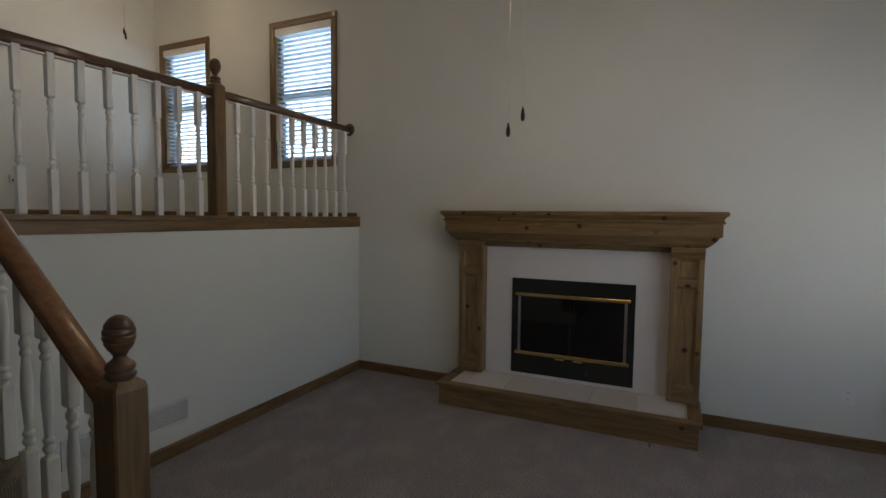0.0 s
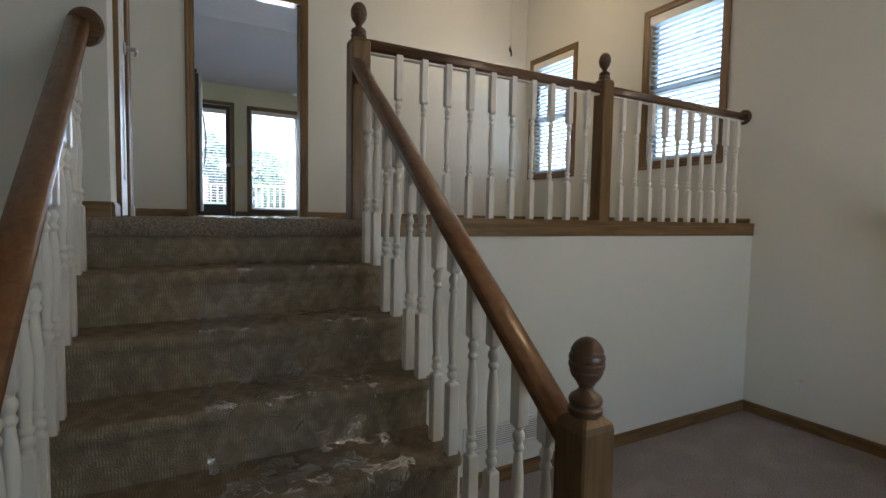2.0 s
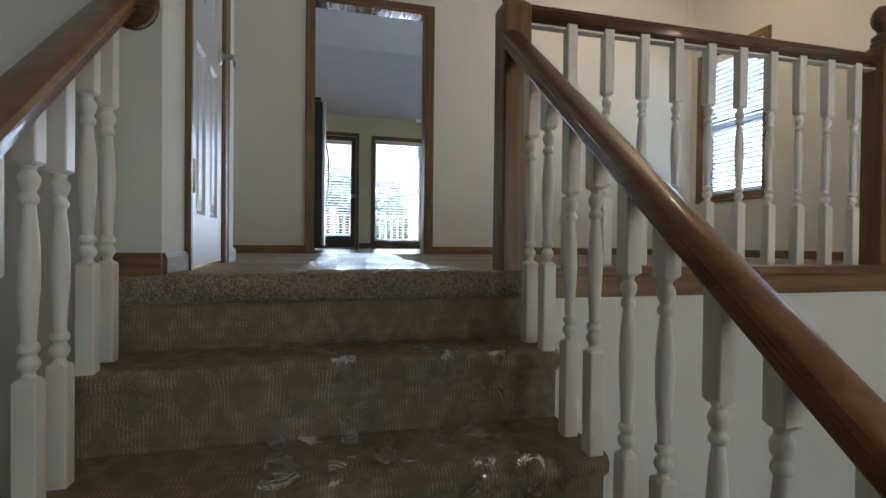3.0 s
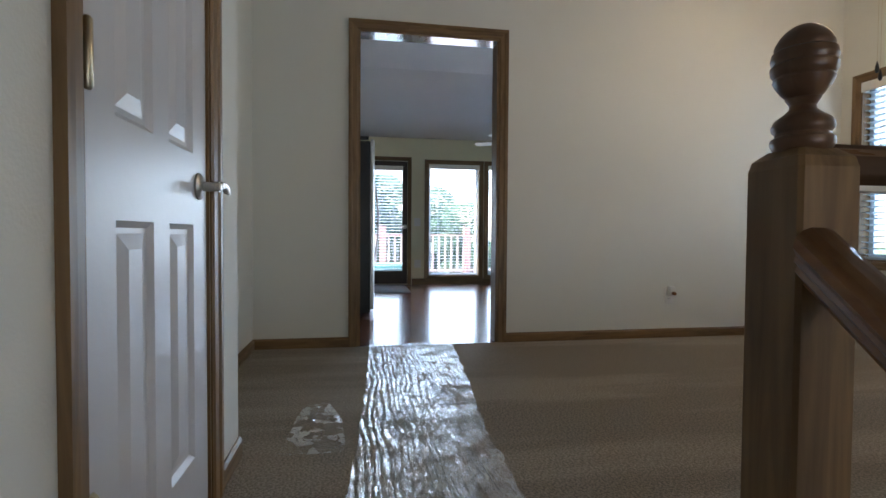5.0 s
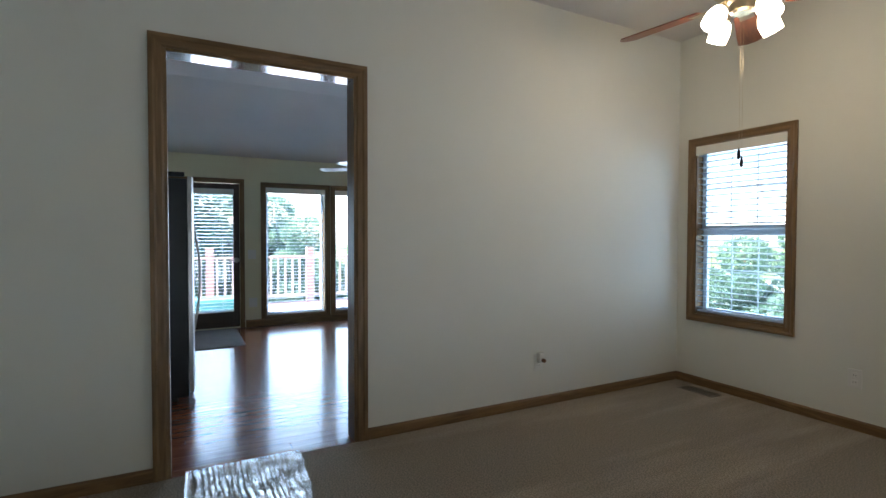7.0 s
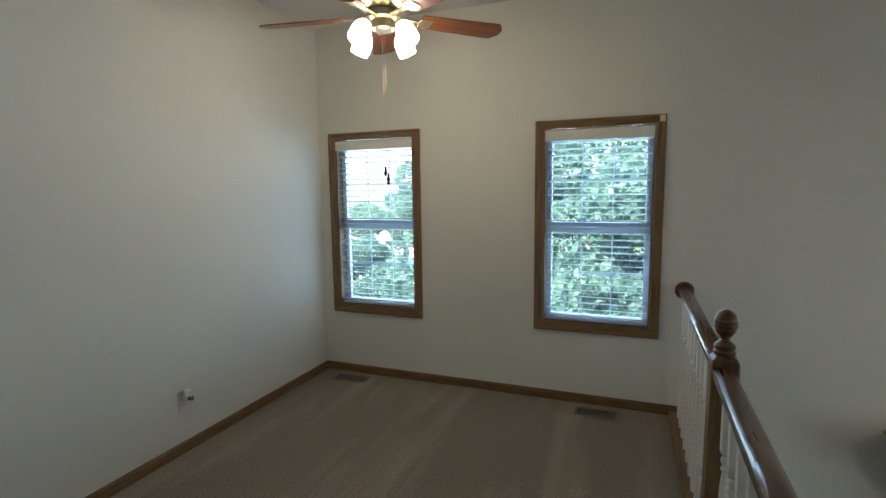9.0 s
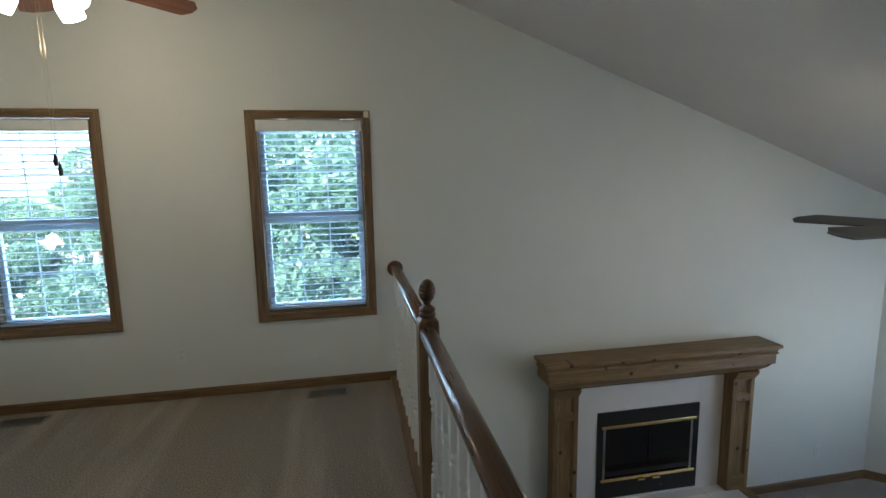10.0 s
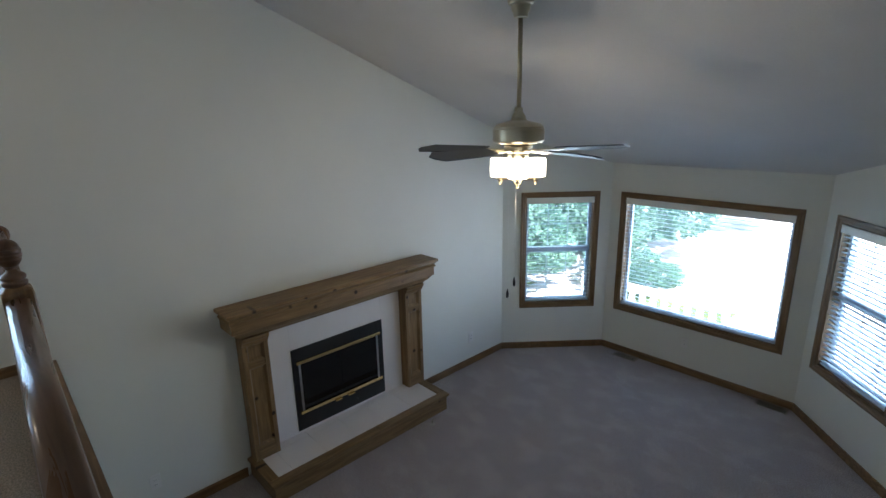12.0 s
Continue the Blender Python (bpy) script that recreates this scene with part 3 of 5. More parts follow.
def stair():
    st = thing("staircase", (NOSE, 0.515, 0), "straight flight of carpeted stairs in brown patterned carpet with white sides", "stairs", kind="structure")
    m_up = carpet_stair()
    for k in range(1, 8):
        x, z = GO * k, LOFT - RISE * k
        bm = bmesh.new()
        r = 0.022
        prof = [(x - GO - 0.03, z), (x - r, z)]
        for i in range(1, 6):
            a = math.pi / 2 * (1 - i / 5) if i < 5 else 0
            prof.append((x - r + r * math.cos(a), z - r + r * math.sin(a)))
        prof += [(x - 0.002, z - 0.04), (x - 0.022, z - 0.055), (x - 0.024, z - RISE - 0.0005), (x - GO - 0.03, z - RISE - 0.0005)]
        n = 24
        rings = []
        for j in range(n + 1):
            y = SY0 - 0.515 + (SY1 - SY0) * j / n
            rings.append([bm.verts.new((px + 0.003 * noise.noise(Vector((px * 9, y * 7, pz * 5 + k))), y, pz + (0.0025 * noise.noise(Vector((y * 8, px * 8, k))) if i > 1 and i < 9 else 0))) for i, (px, pz) in enumerate(prof)])
        kk = len(prof)
        for a, b in zip(rings, rings[1:]):
            for i in range(kk):
                f = bm.faces.new((a[i], b[i], b[(i + 1) % kk], a[(i + 1) % kk]))
                f.smooth = 1 <= i < 8
        bm.faces.new(rings[0])
        bm.faces.new(list(reversed(rings[-1])))
        bmesh.ops.recalc_face_normals(bm, faces=bm.faces)
        part("step", bm, m_up, st)
    bx("riser", (-0.04, 0.006, SY0 - 0.515, SY1 - 0.515, LOFT - RISE - 0.0005, LOFT - 0.03), m_up, st)
    bm = bmesh.new()
    for y0, y1 in ((SY1 - 0.515 + 0.0005, SY1 - 0.515 + 0.012), (SY0 - 0.515 - 0.012, SY0 - 0.515 - 0.0005)):
        pts = [(-0.02, 0), (GO * 7 - 0.03, 0)]
        for k in range(7, 0, -1):
            pts += [(GO * k - 0.03, LOFT - RISE * k - 0.03), (GO * (k - 1) - 0.03, LOFT - RISE * k - 0.03)]
        pts[-1] = (-0.02, LOFT - RISE - 0.03)
        a = [bm.verts.new((x, y0, z)) for x, z in pts]
        b = [bm.verts.new((x, y1, z)) for x, z in pts]
        for i in range(len(pts)):
            bm.faces.new((a[i], a[(i + 1) % len(pts)], b[(i + 1) % len(pts)], b[i]))
        bm.faces.new(a)
        bm.faces.new(list(reversed(b)))
    bmesh.ops.recalc_face_normals(bm, faces=bm.faces)
    part("skirt", bm, M_WHITE, st, "white painted stair skirt")
    return st


def carpet_stair():
    m = material("carpet_stairs", (0.31, 0.258, 0.185), 0.95, noise_scale=30, vary=0.15, bump=0.9, bump_scale=170, spec=0.1)
    n, l = m.node_tree.nodes, m.node_tree.links
    b = n["Principled BSDF"]
    src = b.inputs["Base Color"].links[0].from_socket
    tc = [k for k in n if k.type == "TEX_COORD"][0]
    sep = n.new("ShaderNodeSeparateXYZ")
    l.new(tc.outputs["Object"], sep.inputs[0])

    def op_(kind, a, b=None, c=None):
        q = n.new("ShaderNodeMath")
        q.operation = kind
        for i, v in enumerate((a, b, c)):
            if v is None:
                continue
            if isinstance(v, (int, float)):
                q.inputs[i].default_value = v
            else:
                l.new(v, q.inputs[i])
        return q.outputs[0]

    wob = n.new("ShaderNodeTexNoise")
    wob.inputs["Scale"].default_value = 9
    l.new(tc.outputs["Object"], wob.inputs["Vector"])
    run = op_("SUBTRACT", sep.outputs[0], sep.outputs[2])
    across = op_("MULTIPLY_ADD", wob.outputs["Fac"], 0.02, sep.outputs[1])
    d1 = op_("SINE", op_("MULTIPLY", op_("ADD", across, op_("MULTIPLY", run, 0.62)), 58.0))
    d2 = op_("SINE", op_("MULTIPLY", op_("SUBTRACT", across, op_("MULTIPLY", run, 0.62)), 58.0))
    lattice = op_("MAXIMUM", d1, d2)
    zone = n.new("ShaderNodeMapRange")
    zone.inputs["From Min"].default_value, zone.inputs["From Max"].default_value = 0.45, 0.85
    l.new(lattice, zone.inputs["Value"])
    tick = op_("MULTIPLY_ADD", op_("SINE", op_("MULTIPLY", across, 820.0)), 0.5, 0.5)
    dash = op_("MULTIPLY_ADD", op_("SINE", op_("MULTIPLY", run, 210.0)), 0.3, 0.7)
    lit = op_("MULTIPLY", op_("MULTIPLY", op_("POWER", tick, 2.0), dash), zone.outputs[0])
    ma = n.new("ShaderNodeMath")
    ma.operation = "MULTIPLY_ADD"
    ma.inputs[1].default_value, ma.inputs[2].default_value = 0.55, 0.86
    l.new(lit, ma.inputs[0])
    mx = n.new("ShaderNodeMix")
    mx.data_type, mx.blend_type = "RGBA", "MULTIPLY"
    mx.inputs[0].default_value = 1.0
    l.new(src, mx.inputs[6])
    l.new(ma.outputs[0], mx.inputs[7])
    l.new(mx.outputs[2], b.inputs["Base Color"])
    return m


stair()
# shaggy rolled edge of the raised carpet over the top riser
bm = bmesh.new()
r = 0.03
prof = [(-0.16, 0.0), (-0.16, 0.012)] + [(-r - 0.01 + r * math.sin(a), 0.012 - r + r * math.cos(a)) for a in np.linspace(0, math.pi / 2, 6)] + [(-0.01, -0.055), (-0.03, -0.062), (-0.055, -0.066), (-0.16, -0.066)]
rings = []
for j in range(121):
    y = -0.03 + (1.062 + 0.03) * j / 120
    rings.append([bm.verts.new((px + (0.006 * noise.noise(Vector((y * 60, px * 80, pz * 80))) if 1 < i < 9 else 0), y, pz + (0.006 * noise.noise(Vector((px * 70, y * 60, 3))) if 1 < i < 9 else 0))) for i, (px, pz) in enumerate(prof)])
for a, b in zip(rings, rings[1:]):
    for i in range(len(prof)):
        bm.faces.new((a[i], b[i], b[(i + 1) % len(prof)], a[(i + 1) % len(prof)])).smooth = True
bm.faces.new(rings[0])
bm.faces.new(list(reversed(rings[-1])))
bmesh.ops.recalc_face_normals(bm, faces=bm.faces)
landing = part("carpet_nosing", bm, M_CARPET_UP)
landing.matrix_basis = pose(NOSE + 0.035, 0, LOFT)
tagged(landing, "shaggy beige carpet rolled over the top riser", "carpet", kind="structure")
bmx = part("floor_upper", box(bmesh.new(), -2.992, NOSE - 0.04, 0.0, 1.062, LOFT - 0.2, LOFT - 0.004), M_CARPET_UP)

# ---- railing ----
def newel(loc, height, label):
    th = thing("newel_post", loc, label, "newel post", group="newel posts")
    bm = bmesh.new()
    w = 0.044
    h = height - 0.17
    prof = [(w, 0.0), (w, h - 0.03)]
    rings = []
    for ww, z in ((w, 0), (w, h - 0.025), (w - 0.003, h - 0.012), (w - 0.016, h)):
        c = min(0.005, ww / 2)
        rings.append([bm.verts.new(p) for p in ((ww - c, ww, z), (-ww + c, ww, z), (-ww, ww - c, z), (-ww, -ww + c, z), (-ww + c, -ww, z), (ww - c, -ww, z), (ww, -ww + c, z), (ww, ww - c, z))])
    for a, b in zip(rings, rings[1:]):
        for i in range(8):
            bm.faces.new((a[i], a[(i + 1) % 8], b[(i + 1) % 8], b[i]))
    bm.faces.new(rings[-1])
    bm.faces.new(list(reversed(rings[0])))
    part("post", bm, M_OAK_Z, th)
    z = h
    prof = [(0.03, z - 0.002), (0.0335, z + 0.003), (0.036, z + 0.009), (0.0355, z + 0.015), (0.031, z + 0.019), (0.0305, z + 0.022), (0.034, z + 0.026), (0.035, z + 0.032), (0.0315, z + 0.04), (0.022, z + 0.047), (0.0155, z + 0.053), (0.0145, z + 0.058), (0.018, z + 0.064), (0.02, z + 0.067)]
    part("collar", lathe(bmesh.new(), prof, 24), M_FINIAL, th, "turned collar")
    bm = bmesh.new()
    prof = []
    for i in range(45):
        a = -math.pi / 2 + 0.5 + (math.pi - 0.52) * i / 44
        g = 0.0028 * max(0.0, math.cos((a - 0.02) * 17.5)) ** 3 if -0.5 < a < 0.55 else 0
        prof.append(((0.0375 - g) * math.cos(a), z + 0.112 + (0.0505 - g) * math.sin(a)))
    part("ball", lathe(bm, prof, 24), M_FINIAL, th, "turned ball finial")
    return th


M_FINIAL = wood("finial_oak", (0.16, 0.085, 0.045), (0.10, 0.05, 0.025), "z", 0.3, coat=0.2)
YR = 1.032
newel((-1.406, YR - 0.004, 0.175), 1.14 - 0.175 + 0.055, "stained oak newel post with ball top, at the stair foot")
newel((-2.9, YR + 0.018, LOFT - 0.15), 2.353 - LOFT + 0.15 + 0.055, "stained oak newel post with ball top, at the stair head")
newel((-2.915, 2.628, LOFT + 0.028), 2.404 - LOFT - 0.028 + 0.055, "stained oak newel post with ball top, midway along the railing")

RAIL = [(-0.019, -0.056), (0.019, -0.056), (0.021, -0.051), (0.026, -0.048), (0.0315, -0.042), (0.0285, -0.037), (0.0335, -0.032), (0.031, -0.027), (0.035, -0.02), (0.032, -0.01), (0.022, -0.003), (0.01, 0.0), (-0.01, 0.0), (-0.022, -0.003), (-0.032, -0.01), (-0.035, -0.02), (-0.031, -0.027), (-0.0335, -0.032), (-0.0285, -0.037), (-0.0315, -0.042), (-0.026, -0.048), (-0.021, -0.051)]


def rail(name, a, b, mat, label):
    s, e = Vector(a), Vector(b)
    u = (e - s).normalized()
    side = u.cross(Vector((0, 0, 1))).normalized()
    bm = sweep(bmesh.new(), RAIL, [s, e], [(side, Vector((0, 0, 1)) * (1 if abs(u.z) < 0.1 else 1.25))] * 2)
    for f in bm.faces:
        f.normal_update()
        f.smooth = len(f.verts) == 4 and abs(f.normal.z) > 0.35
    ob = part(name, bm, mat)
    if abs(u.z) < 0.1:
        strip_ = box(bmesh.new(), -0.015, 0.015, 0.0, (e - s).length, -0.064, -0.0565)
        fillet = part("fillet", strip_, M_WHITE, ob, "thin white fillet between the balusters")
        fillet.matrix_basis = Matrix.Translation(s) @ pose(0, 0, 0, 0, 0, math.degrees(math.atan2(-u.x, u.y)))
    return tagged(ob, label, "handrail")


def square_bar(bm, w, z0, z1, low, high):
    """A square bar whose ends (low, high) round in to the turning."""
    rows = [(w, z0)]
    if low:
        rows = [(0.011, z0), (0.0145, z0 + 0.002), (w, z0 + 0.007)]
    rows += [(w, z1 - 0.007), (0.0145, z1 - 0.002), (0.011, z1)] if high else [(w, z1)]
    rings = []
    for r, z in rows:
        c = 0.0022 if r == w else r * 0.32
        rings.append([bm.verts.new(p) for p in ((r - c, r, z), (-r + c, r, z), (-r, r - c, z), (-r, -r + c, z), (-r + c, -r, z), (r - c, -r, z), (r, -r + c, z), (r, r - c, z))])
    for a, b in zip(rings, rings[1:]):
        for i in range(8):
            bm.faces.new((a[i], a[(i + 1) % 8], b[(i + 1) % 8], b[i]))
    bm.faces.new(list(reversed(rings[0])))
    bm.faces.new(rings[-1])


def spindle(loc, height):
    """A white turned baluster: a square foot, a turned middle and a square head that is as long as the rail asks."""
    key = round(height, 3)
    if key not in SPINDLES:
        bm = bmesh.new()
        foot, t = 0.225, 0.338
        head = foot + t
        f = [(0.012, -0.001), (0.0098, 0.004), (0.0098, 0.009), (0.0125, 0.012), (0.0155, 0.018), (0.0162, 0.023), (0.0145, 0.029), (0.0105, 0.034), (0.0105, 0.038), (0.0148, 0.042), (0.0155, 0.047), (0.0145, 0.052), (0.0105, 0.056), (0.0108, 0.07), (0.0125, 0.1), (0.015, 0.14), (0.016, 0.172), (0.0155, 0.2), (0.0135, 0.235)]
        g = [(0.0098, t - 0.068), (0.0095, t - 0.062), (0.0135, t - 0.058), (0.0145, t - 0.053), (0.0135, t - 0.048), (0.0102, t - 0.043), (0.0102, t - 0.039), (0.0135, t - 0.033), (0.0158, t - 0.024), (0.0152, t - 0.017), (0.0115, t - 0.011), (0.0098, t - 0.007), (0.012, t + 0.001)]
        lathe(bm, [(r, foot + z) for r, z in f + g], 14)
        bmesh.ops.recalc_face_normals(bm, faces=bm.faces)
        square_bar(bm, 0.0172, 0, foot, False, True)
        square_bar(bm, 0.0172, head, height, True, False)
        me = bpy.data.meshes.new("baluster")
        bm.to_mesh(me)
        bm.free()
        me.materials.append(M_WHITE)
        SPINDLES[key] = me
    ob = new("baluster", SPINDLES[key])
    ob.matrix_basis = pose(*loc, 0, 0, random.uniform(-1.5, 1.5))
    return ob


SPINDLES = {}
XR = -2.915
RT = 2.255
rail("handrail", (-2.938, YR + 0.062, RT), (-2.92, 2.585, RT), M_RAIL_Y, "dark stained oak handrail along the raised floor")
rail("handrail", (XR, 2.671, RT), (XR, YN - 0.018, RT), M_RAIL_Y, "dark stained oak handrail meeting the wall")
SLOPE = -0.815


def srail_z(x):
    return 2.213 + (x + 2.948) * SLOPE


rail("handrail", (-2.856, YR, srail_z(-2.856)), (-1.453, YR, srail_z(-1.453)), M_RAIL_X, "reddish oak stair handrail")
YL = 0.014
rail("handrail", (XS + 0.018, YL, srail_z(XS + 0.018)), (-1.453, YL, srail_z(-1.453)), M_RAIL_X, "reddish oak stair handrail starting at a round wall plate")
newel((-1.41, YL, 0.175), 1.152 - 0.175 + 0.055, "stained oak newel post with ball top, beside the lowest steps")


def rosette(name, loc, rot):
    bm = bmesh.new()
    lathe(bm, [(0.055, 0), (0.0565, 0.004), (0.055, 0.009), (0.05, 0.011), (0.048, 0.014), (0.0485, 0.018), (0.046, 0.021), (0.03, 0.022)], 28)
    bmesh.ops.scale(bm, vec=(1.2 if abs(loc[1]) < 1 else 1.0, 1, 1), verts=bm.verts)
    ob = part(name, bm, M_RAIL_Y)
    ob.matrix_basis = Matrix.Translation(loc) @ rot.to_4x4()
    return tagged(ob, "round oak wall plate where the handrail ends", "rail rosette")


rosette("rail_rosette", (XS, YL + 0.02, 2.066), Matrix.Rotation(radians(90), 3, "Y"))
rosette("rail_rosette", (XR, YN, 2.228), Matrix.Rotation(radians(90), 3, "X"))


def grouped(ob, label, group):
    return tagged(ob, label, "baluster", group)


LEVEL = [(-2.925 + 0.001 * i, 1.262 + 0.1365 * i) for i in range(10)] + [(XR, 2.798 + 0.1365 * i) for i in range(10)]
for x, y in LEVEL:
    grouped(spindle((x, y, LOFT + 0.028), RT - 0.05 - LOFT - 0.028), "white turned wooden baluster under the level railing", "balusters along the raised floor")
for yy in (YR + 0.002, YL - 0.002):
    for k in range(1, 7):
        for dx in (0.125, 0.022):
            x = NOSE + GO * k - dx
            z = LOFT - RISE * k
            if x > -1.48:
                continue
            grouped(spindle((x, yy, z - 0.002), srail_z(x) - 0.055 - z), "white turned wooden baluster standing on a stair tread", "balusters of the stairs")

# ---- daylight by the windows ----
for nm, c, to, w, h, p in (("daylight_north", (-5.10, YN + 0.19, 2.62), (0, -1, 0), 0.67, 1.3, 60), ("daylight_north", (-3.45, YN + 0.19, 2.62), (0, -1, 0), 0.67, 1.3, 60),
                           ("daylight_bay", (XF + 0.2, 2.26, 1.25), (-1, 0, 0), 1.6, 1.3, 110), ("daylight_bay", (2.04, 3.87, 1.25), (-0.66, -0.75, 0), 0.8, 1.3, 45), ("daylight_bay", (2.02, 0.66, 1.25), (-0.66, 0.75, 0), 0.8, 1.3, 45)):
    window_light(nm, c, to, w, h, p)

# ---- fireplace ----
def fireplace():
    th = thing("fireplace", (-0.855, YN, 0), "knotty pine mantel and white tiles round a black brass-trimmed firebox", "fireplace")
    x0, x1 = -1.742 + 0.855, 0.036 + 0.855          # outer edges of the pilasters
    pw = 0.205
    # hearth: pine rim and front boards, tiles inside
    hx0, hx1, hy = -1.777 + 0.855, 0.048 + 0.855, -0.49
    rim = part("hearth_rim", box(bmesh.new(), hx0, hx1, hy, hy + 0.085, 0.145, 0.172, 0.006), M_PINE_X, th)
    bx("rim_side", (hx0, hx0 + 0.085, hy + 0.085, -0.014, 0.145, 0.172), M_PINE_Y, th, 0.006)
    bx("rim_side", (hx1 - 0.085, hx1, hy + 0.085, -0.014, 0.145, 0.172), M_PINE_Y, th, 0.006)
    bx("front_board", (hx0 + 0.022, hx1 - 0.022, hy + 0.02, hy + 0.04, 0.0, 0.145), M_PINE_X, th, 0.002)
    bx("side_board", (hx0 + 0.022, hx0 + 0.042, hy + 0.0405, -0.001, 0.0, 0.145), M_PINE_Y, th, 0.002)
    bx("side_board", (hx1 - 0.042, hx1 - 0.022, hy + 0.0405, -0.001, 0.0, 0.145), M_PINE_Y, th, 0.002)
    bm = bmesh.new()
    box(bm, hx0 + 0.085, hx1 - 0.085, hy + 0.085, -0.001, 0.10, 0.162)
    bed = part("hearth_bed", bm, M_GROUT, th, "grey grout")
    a, b = hx0 + 0.0855, hx1 - 0.0855
    step = 0.305
    xs = [a, a + 0.12]
    while xs[-1] + step < b:
        xs.append(xs[-1] + step)
    xs.append(b)
    for q0, q1 in zip(xs, xs[1:]):
        for r0, r1 in ((hy + 0.0855, hy + 0.39), (hy + 0.39, -0.002)):
            bx("tile", (q0 + 0.0012, q1 - 0.0012, r0 + 0.0012, r1 - 0.0012, 0.158, 0.1665), M_TILE, bed, 0.0015)
    # surround
    fx0, fx1, fz0, fz1 = -1.318 + 0.855, -0.393 + 0.855, 0.195, 0.956
    sx0, sx1, sz = x0 + pw - 0.01, x1 - pw + 0.01, 1.27
    for nm, d6 in (("surround_side", (sx0, fx0, 0.1665, sz)), ("surround_side", (fx1, sx1, 0.1665, sz)), ("surround_top", (fx0, fx1, fz1, sz)), ("surround_base", (fx0, fx1, 0.1668, 0.195))):
        bx(nm, (d6[0], d6[1], -0.02, 0.0, d6[2], d6[3]), M_TILE, th, 0.001, "white tile surround")
    # firebox
    bx("box_back", (fx0, fx1, 0.35, 0.37, 0.21, 0.95), M_FIREBOX, th)
    bx("box_side", (fx0, fx0 + 0.02, 0.0, 0.35, 0.21, 0.95), M_FIREBOX, th)
    bx("box_side", (fx1 - 0.02, fx1, 0.0, 0.35, 0.21, 0.95), M_FIREBOX, th)
    bx("box_floor", (fx0 + 0.02, fx1 - 0.02, 0.0, 0.35, 0.21, 0.23), M_FIREBOX, th)
    bx("box_roof", (fx0 + 0.02, fx1 - 0.02, 0.0, 0.35, 0.93, 0.95), M_FIREBOX, th)
    fr = part("face_frame", box(box(box(box(bmesh.new(), fx0, fx1, -0.032, -0.002, 0.842, fz1), fx0, fx1, -0.032, -0.002, 0.196, 0.35), fx0, fx0 + 0.05, -0.032, -0.002, 0.35, 0.842), fx1 - 0.05, fx1, -0.032, -0.002, 0.35, 0.842), M_BLACK, th, "black steel face frame")
    for k, (p, q) in enumerate(((fx0 + 0.052, -0.004), (0.002, fx1 - 0.052))):
        dr = part("glass_door", box(bmesh.new(), p, q, -0.028, -0.022, 0.352, 0.84), M_DARKGLASS, th, "smoked glass door leaf")
        bx("handle", ((q - 0.1, q - 0.03, -0.062, -0.0465, 0.338, 0.352) if k == 0 else (p + 0.03, p + 0.1, -0.062, -0.0465, 0.338, 0.352)), M_BRASS, dr, 0.004, "brass handle")
        bx("edge_strip", ((p + 0.0, p + 0.02, -0.03, -0.021, 0.352, 0.84) if k == 0 else (q - 0.02, q, -0.03, -0.021, 0.352, 0.84)), M_STEEL, dr, 0.001, "dull metal edge strip")
    for z, h in ((0.817, 0.028), (0.35, 0.028)):
        bx("brass_bar", (fx0 + 0.03, fx1 - 0.03, -0.046, -0.0325, z, z + h), M_BRASS, th, 0.004, "polished brass bar")
    bm = bmesh.new()
    lathe(bm, [(0.012, 0), (0.012, 0.008), (0.006, 0.012)], 12, (0.13, -0.033, 0.255), Matrix.Rotation(radians(90), 3, "X"))
    part("knob", bm, M_BLACK, th, "small black damper knob")
    # pilasters: a recessed-panel box each, with a small square and a long panel
    for s, (p, q) in enumerate(((x0, x0 + pw), (x1 - pw, x1))):
        pl = part("pilaster", box(bmesh.new(), p, q, -0.105, -0.0205, 0.172, 1.245, 0.002), M_PINE_Z, th)
        f = 0.038
        zb, zm0, zm1, zt = 0.30, 0.975, 1.03, 1.165
        for d6 in ((p, p + f, 0.172, 1.245), (q - f, q, 0.172, 1.245)):
            bx("stile", (d6[0], d6[1], -0.127, -0.1055, d6[2], d6[3]), M_PINE_Z, pl, 0.004)
        for z0, z1 in ((0.172, zb), (zm0, zm1), (zt, 1.245)):
            bx("crosspiece", (p + f, q - f, -0.1265, -0.1055, z0, z1), M_PINE_X, pl, 0.004)
        bm = bmesh.new()
        for z0, z1 in ((zb, zm0), (zm1, zt)):
            c = [(p + f, z0), (q - f, z0), (q - f, z1), (p + f, z1)]
            cx, cz = (p + q) / 2, (z0 + z1) / 2
            for (ax, az), (bx_, bz) in zip(c, c[1:] + c[:1]):
                ia = (ax + math.copysign(0.016, cx - ax), az + math.copysign(0.016, cz - az))
                ib = (bx_ + math.copysign(0.016, cx - bx_), bz + math.copysign(0.016, cz - bz))
                vs = [bm.verts.new((*v3,)) for v3 in ((ax, -0.125, az), (bx_, -0.125, bz), (ib[0], -0.1065, ib[1]), (ia[0], -0.1065, ia[1]))]
                bm.faces.new(vs)
        bmesh.ops.recalc_face_normals(bm, faces=bm.faces)
        part("panel_moulding", bm, M_PINE_Z, pl)
    # frieze and mantel shelf with its stepped crown
    bx("frieze", (x0 + pw, x1 - pw, -0.075, -0.0205, 1.205, 1.31), M_PINE_X, th, 0.003)
    m0, m1, my = -1.859 + 0.855, 0.156 + 0.855, -0.252
